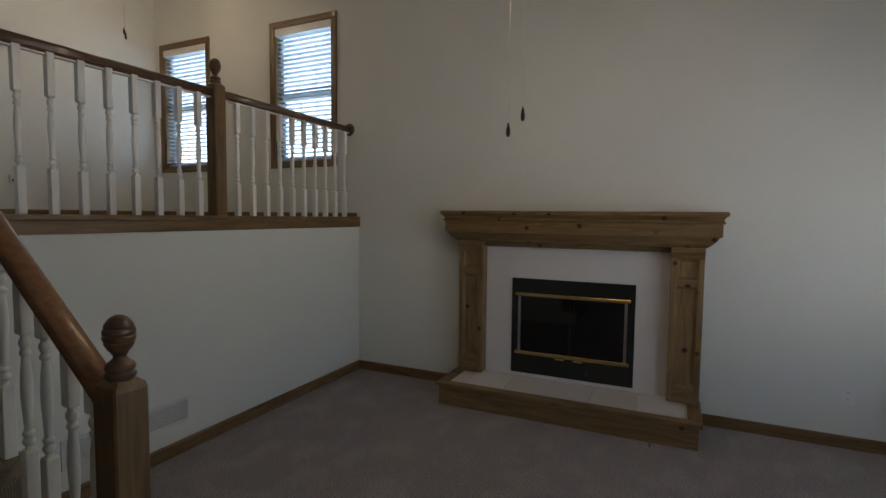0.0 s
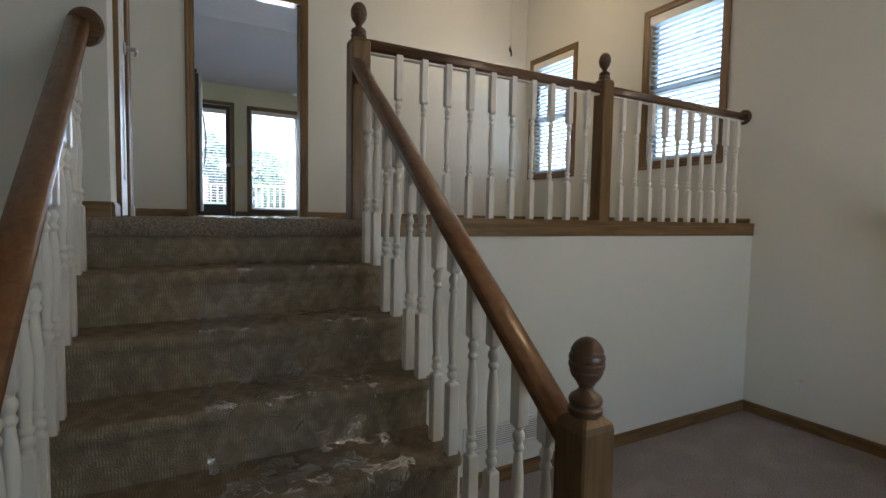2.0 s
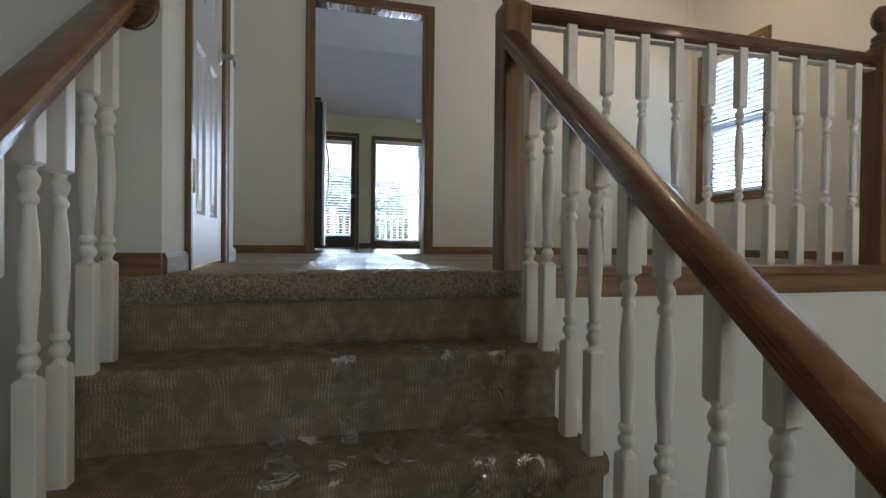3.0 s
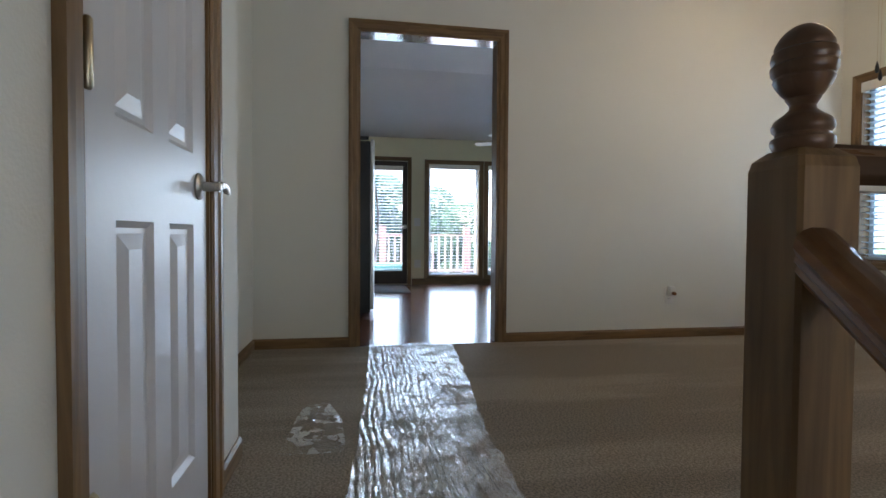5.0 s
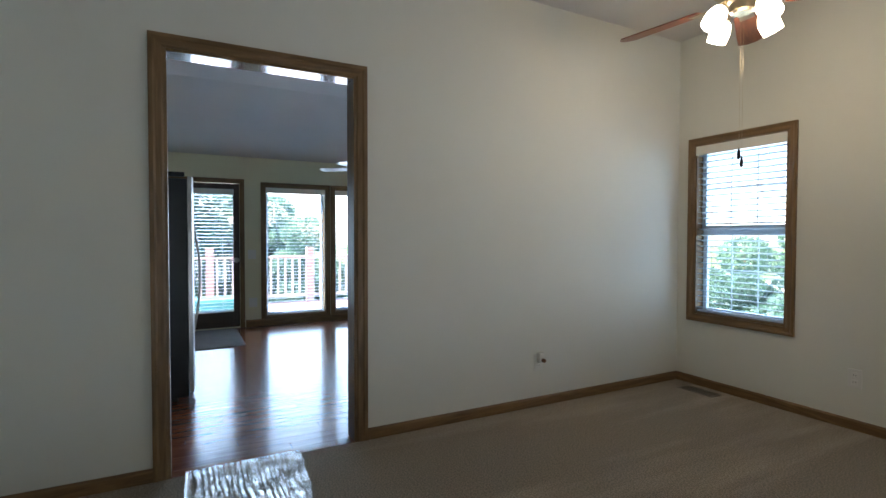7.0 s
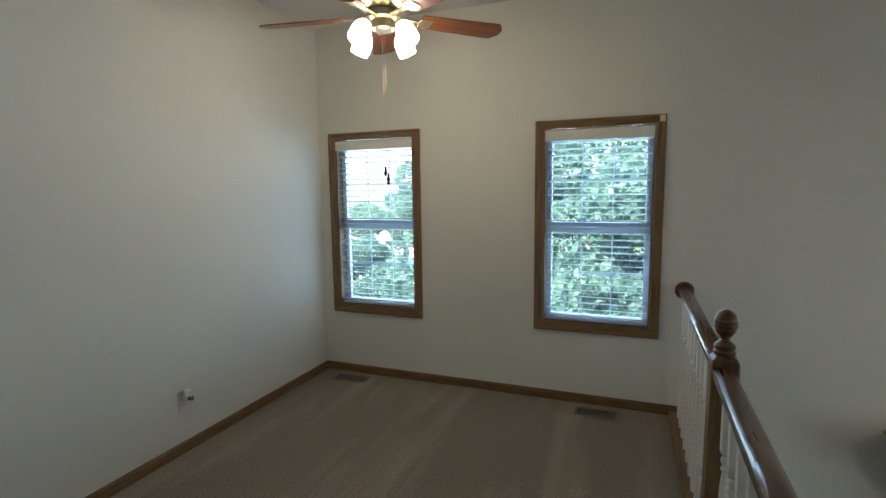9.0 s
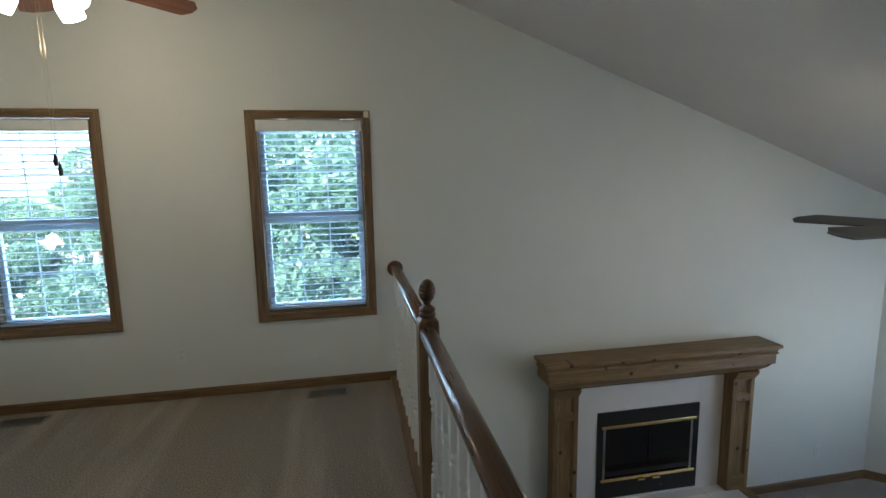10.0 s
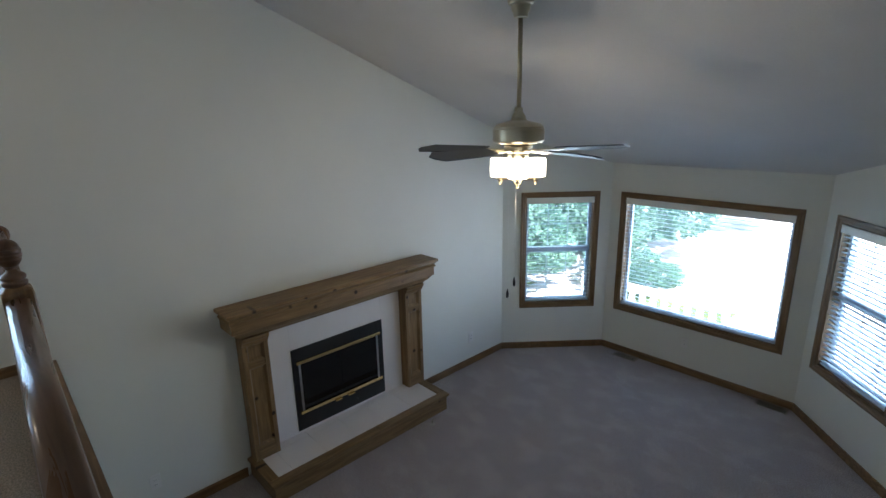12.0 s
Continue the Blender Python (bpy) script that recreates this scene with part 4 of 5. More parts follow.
    layers = [(1.232, 0.0, 0.0), (1.232, 0.09, 0.0), (1.272, 0.045, 0.0), (1.282, 0.03, 0.0), (1.285, 0.03, 0), (1.345, 0.03, 0), (1.352, 0.018, 0), (1.372, 0.03, 0), (1.392, 0.012, 0), (1.405, 0.004, 0), (1.412, 0.0, 0)]

    def band(name, prof, mat):
        """A moulding that wraps the front and both ends: (height, setback)."""
        bm = bmesh.new()
        rows = []
        for z, sb in prof:
            rows.append([bm.verts.new(p) for p in ((m0 + sb, -0.001, z), (m0 + sb, my + sb, z), (m1 - sb, my + sb, z), (m1 - sb, -0.001, z))])
        for r0, r1 in zip(rows, rows[1:]):
            for i in range(4):
                bm.faces.new((r0[i], r0[(i + 1) % 4], r1[(i + 1) % 4], r1[i]))
        bm.faces.new(rows[0])
        bm.faces.new(list(reversed(rows[-1])))
        bmesh.ops.recalc_face_normals(bm, faces=bm.faces)
        return part(name, bm, mat, th)

    band("bed_moulding", [(1.246, 0.11), (1.255, 0.10), (1.275, 0.075), (1.30, 0.055), (1.315, 0.045), (1.32, 0.045)], M_PINE_X)
    band("mantel_beam", [(1.3205, 0.035), (1.323, 0.03), (1.40, 0.03), (1.4045, 0.035)], M_PINE_X)
    band("crown", [(1.405, 0.022), (1.415, 0.016), (1.43, 0.028), (1.445, 0.018), (1.4545, 0.010)], M_PINE_X)
    band("shelf", [(1.455, 0.006), (1.46, 0.0), (1.478, 0.0), (1.484, 0.004), (1.485, 0.012)], M_PINE_X)
    # brackets under the beam on the pilasters
    for p, q in ((x0 - 0.0, x0 + pw), (x1 - pw, x1)):
        bm = bmesh.new()
        prof = [(-0.1275, 1.17), (-0.14, 1.185), (-0.146, 1.2), (-0.16, 1.215), (-0.17, 1.246), (-0.1275, 1.246)]
        a = [bm.verts.new((p, y, z)) for y, z in prof]
        b = [bm.verts.new((q, y, z)) for y, z in prof]
        for i in range(len(prof)):
            bm.faces.new((a[i], a[(i + 1) % len(prof)], b[(i + 1) % len(prof)], b[i]))
        bm.faces.new(a)
        bm.faces.new(list(reversed(b)))
        bmesh.ops.recalc_face_normals(bm, faces=bm.faces)
        part("bracket", bm, M_PINE_X, th)


fireplace()


# ---- ceiling fans ----
def blade_mesh(mat, r0, r1, w0, w1, notch):
    bm = bmesh.new()
    up, lo = [], []
    n = 14
    for i in range(n + 1):
        f = i / n
        x = r0 + (r1 - r0) * f
        hw = (w0 + (w1 - w0) * f) / 2
        if f > 0.9:
            hw *= math.sqrt(max(0.12, 1 - ((f - 0.9) / 0.1) ** 2 * 0.88))
        front = hw * (0.55 if notch and f > 0.86 else 1)
        up.append((x, hw))
        lo.append((x, -front))
    pts = up + lo[::-1]
    a = [bm.verts.new((x, y, 0.003)) for x, y in pts]
    b = [bm.verts.new((x, y, -0.003)) for x, y in pts]
    for i in range(len(pts)):
        bm.faces.new((a[i], a[(i + 1) % len(pts)], b[(i + 1) % len(pts)], b[i]))
    for i in range(n):
        j = len(pts) - 1 - i
        bm.faces.new((a[i], a[i + 1], a[j - 1], a[j]))
        bm.faces.new((b[i], b[j], b[j - 1], b[i + 1]))
    bmesh.ops.recalc_face_normals(bm, faces=bm.faces)
    me = bpy.data.meshes.new("blade")
    bm.to_mesh(me)
    bm.free()
    me.materials.append(mat)
    return me


def fan(loc, ceiling, base_angle, blade_mat, metal, kind_, label, power, pitch=12, lamp_turn=0.0):
    """loc is the middle of the blades' plane."""
    th = thing("ceiling_fan", loc, label, "ceiling fan")
    top = ceiling - loc[2]
    bm = lathe(bmesh.new(), [(0.022, top - 0.125), (0.036, top - 0.122), (0.04, top - 0.098), (0.047, top - 0.09), (0.052, top - 0.066), (0.066, top - 0.058), (0.071, top - 0.04), (0.071, top + 0.02)], 24)
    part("canopy", bm, metal, th, smooth=False)
    part("downrod", lathe(bmesh.new(), [(0.0125, 0.17), (0.0125, top - 0.09)], 14), metal, th)
    part("rod_collar", lathe(bmesh.new(), [(0.04, 0.16), (0.038, 0.18), (0.024, 0.2), (0.02, 0.225)], 20), metal, th)
    part("motor", lathe(bmesh.new(), [(0.06, 0.028), (0.1, 0.032), (0.134, 0.04), (0.142, 0.05), (0.142, 0.112), (0.136, 0.116), (0.136, 0.124), (0.12, 0.137), (0.075, 0.15), (0.045, 0.156), (0.04, 0.168)], 32), metal, th)
    part("switch_cup", lathe(bmesh.new(), [(0.045, -0.07), (0.058, -0.06), (0.058, -0.02), (0.075, -0.01), (0.08, 0.02), (0.07, 0.027)], 24), metal, th)
    me = blade_mesh(blade_mat, 0.2, 0.64 if kind_ == "modern" else 0.67, 0.115, 0.15, kind_ == "modern")
    bm = bmesh.new()
    box(bm, 0.07, 0.24, -0.014, 0.014, -0.008, 0.0, 0.002)
    box(bm, 0.19, 0.26, -0.035, 0.035, -0.0085, -0.0035, 0.002)
    arm = bpy.data.meshes.new("blade_arm")
    bm.to_mesh(arm)
    bm.free()
    arm.materials.append(metal)
    for k in range(5):
        t = pose(0, 0, 0, 0, 0, base_angle + 72 * k)
        shared("blade", me, th, t @ pose(0, 0, 0, pitch, 0, 0))
        shared("blade_arm", arm, th, t @ pose(0, 0, 0, pitch, 0, 0))
    lamps = []
    n = 4
    for k in range(n):
        a = radians(lamp_turn + 90 * k)
        if kind_ == "modern":
            c = Vector((0.10 * math.cos(a), 0.10 * math.sin(a), 0))
            bm = lathe(bmesh.new(), [(0.05, -0.145), (0.053, -0.14), (0.053, -0.055), (0.048, -0.048)], 20, c)
            sh = part("glass_shade", bm, M_SHADE, th, "lit frosted glass cylinder")
            bm = lathe(bmesh.new(), [(0.003, -0.195), (0.007, -0.188), (0.005, -0.182), (0.012, -0.177), (0.012, -0.166), (0.018, -0.16), (0.055, -0.152), (0.055, -0.146)], 16, c)
            part("lamp_cup", bm, metal, th)
            lamps.append(c + Vector((0, 0, -0.11)))
        else:
            d = Vector((math.cos(a), math.sin(a), 0))
            rot = (Matrix.Rotation(a, 3, "Z") @ Matrix.Rotation(radians(-34), 3, "Y"))
            base = Vector((0, 0, -0.05)) + d * 0.115
            bm = lathe(bmesh.new(), [(0.046, -0.118), (0.047, -0.11), (0.049, -0.085), (0.048, -0.055), (0.036, -0.022), (0.022, -0.008)], 20, base, rot)
            part("glass_shade", bm, M_SHADE, th, "lit frosted bell glass shade")
            bm = lathe(bmesh.new(), [(0.024, -0.02), (0.026, 0.0), (0.014, 0.012), (0.01, 0.03)], 12, base, rot)
            part("lamp_cup", bm, metal, th)
            lamps.append(base + rot @ Vector((0, 0, -0.16)))
    if kind_ == "modern":
        part("light_stem", lathe(bmesh.new(), [(0.003, -0.215), (0.01, -0.205), (0.007, -0.197), (0.018, -0.19), (0.025, -0.176), (0.018, -0.168), (0.011, -0.162), (0.011, -0.07)], 16), metal, th)
        bm = bmesh.new()
        for k in range(2):
            a = radians(lamp_turn + 90 * k)
            g = bmesh.ops.create_cube(bm, size=1, matrix=Matrix.Rotation(a, 4, "Z") @ Matrix.Translation((0, 0, -0.165)) @ Matrix.Diagonal((0.2, 0.01, 0.01, 1)))
        part("cross_arm", bm, metal, th)
    for i, (dx, dy, z) in enumerate(((0.006, 0.002, 0) if kind_ != "modern" else PULLS[0], (-0.006, -0.003, 0) if kind_ != "modern" else PULLS[1])):
        zz = (PENDS[kind_][i]) - loc[2]
        part("pull_chain", lathe(bmesh.new(), [(0.0006, zz + 0.03), (0.0006, -0.06)], 6, (dx, dy, 0)), M_PLATE if kind_ == "modern" else M_ANTIQUE, th)
        part("chain_pendant", lathe(bmesh.new(), [(0.004, zz - 0.025), (0.008, zz - 0.018), (0.009, zz), (0.005, zz + 0.02), (0.002, zz + 0.032)], 10, (dx, dy, 0)), M_BLACK, th)
    for i, p in enumerate([Vector((0, 0, -0.28))]):
        lm = new("fan_light", bpy.data.lights.new("fan_light", "POINT"))
        lm.data.energy, lm.data.color, lm.data.shadow_soft_size = power, (1.0, 0.78, 0.45), 0.12
        lm.matrix_world = Matrix.Translation(Vector(loc) + p)
    return th


PULLS = ((-0.005, 0.008, 0), (-0.065, 0.009, 0))
PENDS = {"modern": (1.849, 1.79), "old": (2.93, 2.97)}
fan((-4.425, 3.02, 3.735), FLAT, 117, M_BLADE, M_ANTIQUE, "old", "brass ceiling fan with cherry blades and four lit bell shades", LAMP, pitch=-12, lamp_turn=163)
fan((-0.725, 2.22, 2.625), ceil_z(-0.725) + 0.02, 34.7, M_BLADE_DARK, M_ANTIQUE, "modern", "antique brass ceiling fan with dark blades and four lit glass cylinders", LAMP, pitch=-12, lamp_turn=37.7)


# ---- vents and wall plates ----
def floor_vent(loc, turn, white=False):
    th = thing("floor_vent", loc, "bronze louvred floor register set in the carpet", "floor vent", "floor registers", turn)
    bm = bmesh.new()
    for d4 in ((-0.138, 0.138, -0.062, -0.05), (-0.138, 0.138, 0.05, 0.062), (-0.138, -0.124, -0.05, 0.05), (0.124, 0.138, -0.05, 0.05)):
        box(bm, *d4, 0, 0.006, 0.0015)
    part("frame", bm, M_VENT, th)
    # no hole below: a black sheet paints the shade between the louvres
    bm = box(bmesh.new(), -0.124, 0.124, -0.05, 0.05, -0.0, 0.001)
    part("shade_backing", bm, M_BLACK, th, "thin black sheet painting the shade below the louvres")
    me = bpy.data.meshes.new("louvre")
    bm = box(bmesh.new(), -0.0013, 0.0013, -0.05, 0.05, 0.001, 0.005)
    bm.to_mesh(me)
    bm.free()
    me.materials.append(M_VENT)
    for i in range(24):
        shared("louvre", me, th, pose(-0.119 + 0.238 * i / 23, 0, 0))
    for y in (-0.017, 0.017):
        bx("crossbar", (-0.124, 0.124, y - 0.002, y + 0.002, 0.0052, 0.0058), M_VENT, th)


floor_vent((-5.284, 3.968, LOFT), 0)
floor_vent((-3.418, 3.968, LOFT), 0)
floor_vent((2.285, 2.91, 0), 90)
floor_vent((2.285, 1.407, 0), 90)
wv = thing("wall_vent", (XH, 1.947, 0.258), "white louvred return air grille on the half wall", "wall vent", turn=-90)
bm = bmesh.new()
for d4 in ((-0.35, 0.35, -0.075, -0.06), (-0.35, 0.35, 0.06, 0.075), (-0.35, -0.335, -0.06, 0.06), (0.335, 0.35, -0.06, 0.06)):
    box(bm, d4[0], d4[1], 0.0, 0.008, d4[2], d4[3])
part("frame", bm, M_VENTW, wv)
# thin bronze sheet on the wall, its colour standing for shade behind the slats
bm = box(bmesh.new(), -0.335, 0.335, 0.0005, 0.0015, -0.06, 0.06)
part("shade_backing", bm, M_VENT, wv, "thin bronze sheet painting the shade behind the slats")
for i in range(10):
    z = -0.054 + 0.012 * i
    ob = bx("slat", (-0.335, 0.335, -0.004, 0.004, -0.0035, 0.0035), M_VENTW, wv)
    ob.matrix_basis = pose(0, 0.0055, z, 35, 0, 0)


def outlet(loc, turn, slots=True):
    th = thing("wall_outlet", loc, "white duplex outlet plate low on the painted wall", "outlet", "outlets", turn)
    bx("plate", (-0.035, 0.035, 0, 0.005, -0.057, 0.057), M_PLATE, th, 0.002)
    for z in (-0.021, 0.021):
        rc = bx("receptacle", (-0.016, 0.016, 0.005, 0.0075, z - 0.014, z + 0.014), M_PLATE, th, 0.002)
        bm = bmesh.new()
        for x in (-0.006, 0.006):
            box(bm, x - 0.001, x + 0.001, 0.0075, 0.0079, z - 0.003, z + 0.006)
        part("slots", bm, M_BLACK, rc, "dark slots")
    return th


for p in ((-4.376, YN, 1.71), (-2.42, YN, 0.315), (0.87, YN, 0.337)):
    outlet(p, 180)
outlet((XF, 2.3, 0.36), 90)
ow = outlet((XD, 2.69, 1.70), -90)
fr = thing("air_freshener", (XD + 0.0085, 2.695, 1.73), "small white plug-in air freshener with an amber bottle", "air freshener", turn=-90)
bx("body", (-0.024, 0.024, 0, 0.034, -0.03, 0.042), M_PLATE, fr, 0.009)
part("bottle", lathe(bmesh.new(), [(0.010, 0.034), (0.013, 0.038), (0.013, 0.058), (0.010, 0.061)], 14, (0, 0, -0.008), Matrix.Rotation(radians(-90), 3, "X")), material("amber", (0.25, 0.12, 0.06), 0.15), fr, "amber scent bottle")


gk = thing("gas_key_valve", (-0.25, 3.55, 0.0), "small grey metal gas valve plate in the carpet", "gas valve")
part("plate", lathe(bmesh.new(), [(0.028, 0.0), (0.028, 0.004), (0.022, 0.008), (0.012, 0.010)], 18), M_NICKEL, gk)
part("stub", lathe(bmesh.new(), [(0.006, 0.010), (0.006, 0.05), (0.004, 0.052)], 10), M_VENT, gk, "dark metal valve stub")

# ---- kitchen beyond the opening ----
KX = -9.69
K0 = XD - 0.12
wall("wall_kitchen_west", (KX, 4.35), (KX, -1.2), 0.15, LOFT - 0.2, [(0, 3.56), (7, 3.56)],
     [(4.35 - 4.11, 4.35 - 3.33, 1.505, 3.19), (4.35 - 3.21, 4.35 - 2.405, 1.505, 3.19), (4.35 - 2.295, 4.35 - 1.495, 1.505, 3.19), (4.35 - 1.19, 4.35 - 0.36, LOFT, 3.22)], M_KWALL)
kt = [(0, 3.56), (1.7, 4.0), (4.2, 4.0)]
wall("wall_kitchen_south", (KX, -1.2), (K0, -1.2), 0.12, LOFT - 0.2, kt, mat=M_KWALL)
wall("wall_kitchen_north", (K0, 4.35), (KX, 4.35), 0.12, LOFT - 0.2, [(0, 4.0), (2.28, 4.0), (3.98, 3.56)], mat=M_KWALL)
wall("wall_kitchen_east", (K0, -1.2), (K0, -0.3), 0.12, LOFT - 0.2, [(0, 4.0), (5, 4.0)], mat=M_KWALL)
wall("wall_kitchen_east", (K0 - 0.001, YN), (K0 - 0.001, 4.35), 0.12, LOFT - 0.2, [(0, 4.0), (5, 4.0)], mat=M_KWALL)
bm = bmesh.new()
sweep(bm, [(-1.3, 0), (4.45, 0), (4.45, 0.1), (-1.3, 0.1)], [(KX - 0.15, 0, 3.53), (KX + 1.7, 0, 4.0), (K0 + 0.05, 0, 4.0)], [((0, 1, 0), (0, 0, 1))] * 3)
tagged(part("ceiling_kitchen", bm, M_CEIL), "white kitchen ceiling, sloping to the window wall", "ceiling", kind="structure")
kf = tagged(part("floor_kitchen", box(bmesh.new(), KX, K0 + 0.13, -1.2, 4.35, LOFT - 0.2, LOFT - 0.012), M_SUBFLOOR), "glossy cherry-brown plank floor of the kitchen", "wood floor", kind="structure")
skirt_k = [((KX, 4.35), (KX, 1.255)), ((KX, 0.295), (KX, -1.2))]
for a, b in skirt_k:
    strip("baseboard", a, b, LOFT - 0.012, 0.09, 0.014, M_OAK_Y)
for y0 in (1.44, 2.35, 3.275):
    window("window_kitchen", (KX, y0 + 0.903, 1.45), -90, 0.90, 1.80, sashes=1, cols=1, tilt=1, casing_w=0.055)
kd = casing("door_deck", (KX, 1.245, LOFT - 0.01), -90, 0.94, 1.885, 0.055, "dark stained door to the deck with a large glass light", (M_OAK_X, M_OAK_Z))
bm = bmesh.new()
for d4 in ((0.056, 0.13, 0.01, 1.825), (0.81, 0.884, 0.01, 1.825), (0.13, 0.81, 0.01, 0.2), (0.13, 0.81, 1.75, 1.825)):
    box(bm, d4[0], d4[1], -0.06, -0.02, d4[2], d4[3], 0.003)
part("leaf", bm, M_DARKDOOR, kd, "dark brown door leaf")
p = part("pane", box(bmesh.new(), 0.13, 0.81, -0.045, -0.04, 0.2, 1.75), M_GLASS, kd, "clear glass")
p.visible_shadow = False
make_blind((KX, 1.245, LOFT - 0.01), -90, 0.13, 0.81, 0.2, 1.75, 8, True, 0.0435)
lever(kd, 0.095, 0.86, -1)
mt = part("door_mat", box(bmesh.new(), -9.55, -8.47, 0.45, 1.13, LOFT, LOFT + 0.01, 0.004), M_MAT)
tagged(mt, "grey-brown flat mat on the wood floor before the deck door", "door mat")
for nm, y, z in (("light_switch", 1.335, 2.32), ("wall_outlet", 1.345, 1.70)):
    th = thing(nm, (KX, y, z), "white wall plate beside the deck door", "wall plate", turn=-90)
    bx("plate", (-0.05, 0.05, 0, 0.006, -0.06, 0.06), M_PLATE, th, 0.002)
    bx("toggle" if nm == "light_switch" else "receptacle", (-0.012, 0.012, 0.006, 0.012, -0.02, 0.02), M_PLATE, th, 0.002)


def fridge():
    th = thing("refrigerator", (-6.79, 0.265, LOFT), "refrigerator with a black side and brushed steel doors", "refrigerator")
    bx("body", (-0.72, 0.0, -0.40, 0.315, 0.03, 1.555), M_BLACKSIDE, th, 0.006)
    bx("kickplate", (-0.7, -0.02, -0.38, 0.245, 0.0, 0.0295), M_BLACK, th)
    for nm, x0, x1 in (("door", -0.355, 0.0), ("door", -0.72, -0.365)):
        bm = bmesh.new()
        n = 8
        rows = []
        for z in (0.06, 1.57):
            r = [(x0, 0.318), (x1, 0.318)] + [(x1 - (x1 - x0) * i / n, 0.335 + 0.022 * math.sin(math.pi * (0.12 + 0.76 * i / n))) for i in range(n + 1)]
            rows.append([bm.verts.new((x, y, z)) for x, y in r])
        k = len(rows[0])
        for i in range(k):
            bm.faces.new((rows[0][i], rows[0][(i + 1) % k], rows[1][(i + 1) % k], rows[1][i]))
        bm.faces.new(rows[0])
        bm.faces.new(list(reversed(rows[1])))
        bmesh.ops.recalc_face_normals(bm, faces=bm.faces)
        dr = part(nm, bm, M_STEEL, th, "brushed steel door")
        hx = x0 + 0.03 if x1 == 0.0 else x1 - 0.03
        bm = bmesh.new()
        pts = [(hx, 0.345 + 0.055 * math.sin(math.pi * (0.06 + 0.88 * i / 16)), 0.45 + 0.8 * i / 16) for i in range(17)]
        sweep(bm, [(0.009 * math.cos(a), 0.009 * math.sin(a)) for a in np.linspace(0, 2 * math.pi, 9)[:-1]], pts, [((1, 0, 0), (0, 1, 0))] * 17)
        part("handle", bm, M_NICKEL, dr, "curved metal bar handle", True)
    bx("hinge_cover", (-0.06, -0.01, 0.2, 0.3, 1.5705, 1.60), M_BLACK, th, 0.004)


fridge()
kfan = thing("ceiling_fan", (-8.6, 2.55, 3.36), "kitchen ceiling fan with pale blades", "ceiling fan")
part("motor", lathe(bmesh.new(), [(0.05, -0.03), (0.11, 0.0), (0.11, 0.08), (0.05, 0.12)], 20), M_WHITE, kfan)
part("downrod", lathe(bmesh.new(), [(0.012, 0.12), (0.012, 0.55)], 10), M_WHITE, kfan)
kbm = blade_mesh(M_WHITE, 0.16, 0.62, 0.11, 0.14, False)
for k in range(5):
    shared("blade", kbm, kfan, pose(0, 0, 0.0, 0, 0, 20 + 72 * k) @ pose(0, 0, 0, 10, 0, 0))

# ---- protective film on the carpet ----
def film_mat(name, ior, gain, stretch, strength, rough, lo=0.40, hi=0.6, rest=0.25, scale=7, fine=16):
    m = bpy.data.materials.new(name)
    m.use_nodes = True
    n, l = m.node_tree.nodes, m.node_tree.links
    n.remove(n["Principled BSDF"])
    t, g, mx = n.new("ShaderNodeBsdfTransparent"), n.new("ShaderNodeBsdfGlossy"), n.new("ShaderNodeMixShader")
    g.inputs["Roughness"].default_value = rough
    tc, mp, no, bp = n.new("ShaderNodeTexCoord"), n.new("ShaderNodeMapping"), n.new("ShaderNodeTexNoise"), n.new("ShaderNodeBump")
    mp.inputs["Scale"].default_value = stretch
    no.inputs["Scale"].default_value, no.inputs["Detail"].default_value, no.inputs["Distortion"].default_value = fine or 26, 3, 2.2
    bp.inputs["Strength"].default_value, bp.inputs["Distance"].default_value = strength, 0.012
    l.new(tc.outputs["Object"], mp.inputs[0])
    l.new(mp.outputs[0], no.inputs["Vector"])
    height = no.outputs["Fac"]
    if not fine:
        w = n.new("ShaderNodeTexWave")
        w.wave_type, w.bands_direction = "BANDS", "Y"
        w.inputs["Scale"].default_value, w.inputs["Distortion"].default_value = 5.5, 16.0
        w.inputs["Detail"].default_value, w.inputs["Detail Scale"].default_value = 3.0, 0.7
        l.new(mp.outputs[0], w.inputs["Vector"])
        both = n.new("ShaderNodeMath")
        both.operation = "MULTIPLY_ADD"
        both.inputs[1].default_value = 0.8
        l.new(w.outputs["Fac"], both.inputs[0])
        l.new(no.outputs["Fac"], both.inputs[2])
        height = both.outputs[0]
    l.new(height, bp.inputs["Height"])
    l.new(bp.outputs[0], g.inputs["Normal"])
    fr_, pa, pr_, mu = n.new("ShaderNodeFresnel"), n.new("ShaderNodeTexNoise"), n.new("ShaderNodeMapRange"), n.new("ShaderNodeMath")
    fr_.inputs["IOR"].default_value = ior
    l.new(bp.outputs[0], fr_.inputs["Normal"])
    pa.inputs["Scale"].default_value, pa.inputs["Detail"].default_value = scale, 3
    l.new(tc.outputs["Object"], pa.inputs["Vector"])
    pr_.inputs["From Min"].default_value, pr_.inputs["From Max"].default_value = lo, hi
    pr_.inputs["To Min"].default_value, pr_.inputs["To Max"].default_value = rest * gain, gain
    l.new(pa.outputs["Fac"], pr_.inputs["Value"])
    mu.operation, mu.use_clamp = "MULTIPLY", True
    l.new(fr_.outputs[0], mu.inputs[0])
    l.new(pr_.outputs[0], mu.inputs[1])
    l.new(mu.outputs[0], mx.inputs[0])
    l.new(t.outputs[0], mx.inputs[1])
    l.new(g.outputs[0], mx.inputs[2])
    l.new(mx.outputs[0], n["Material Output"].inputs[0])
    return m


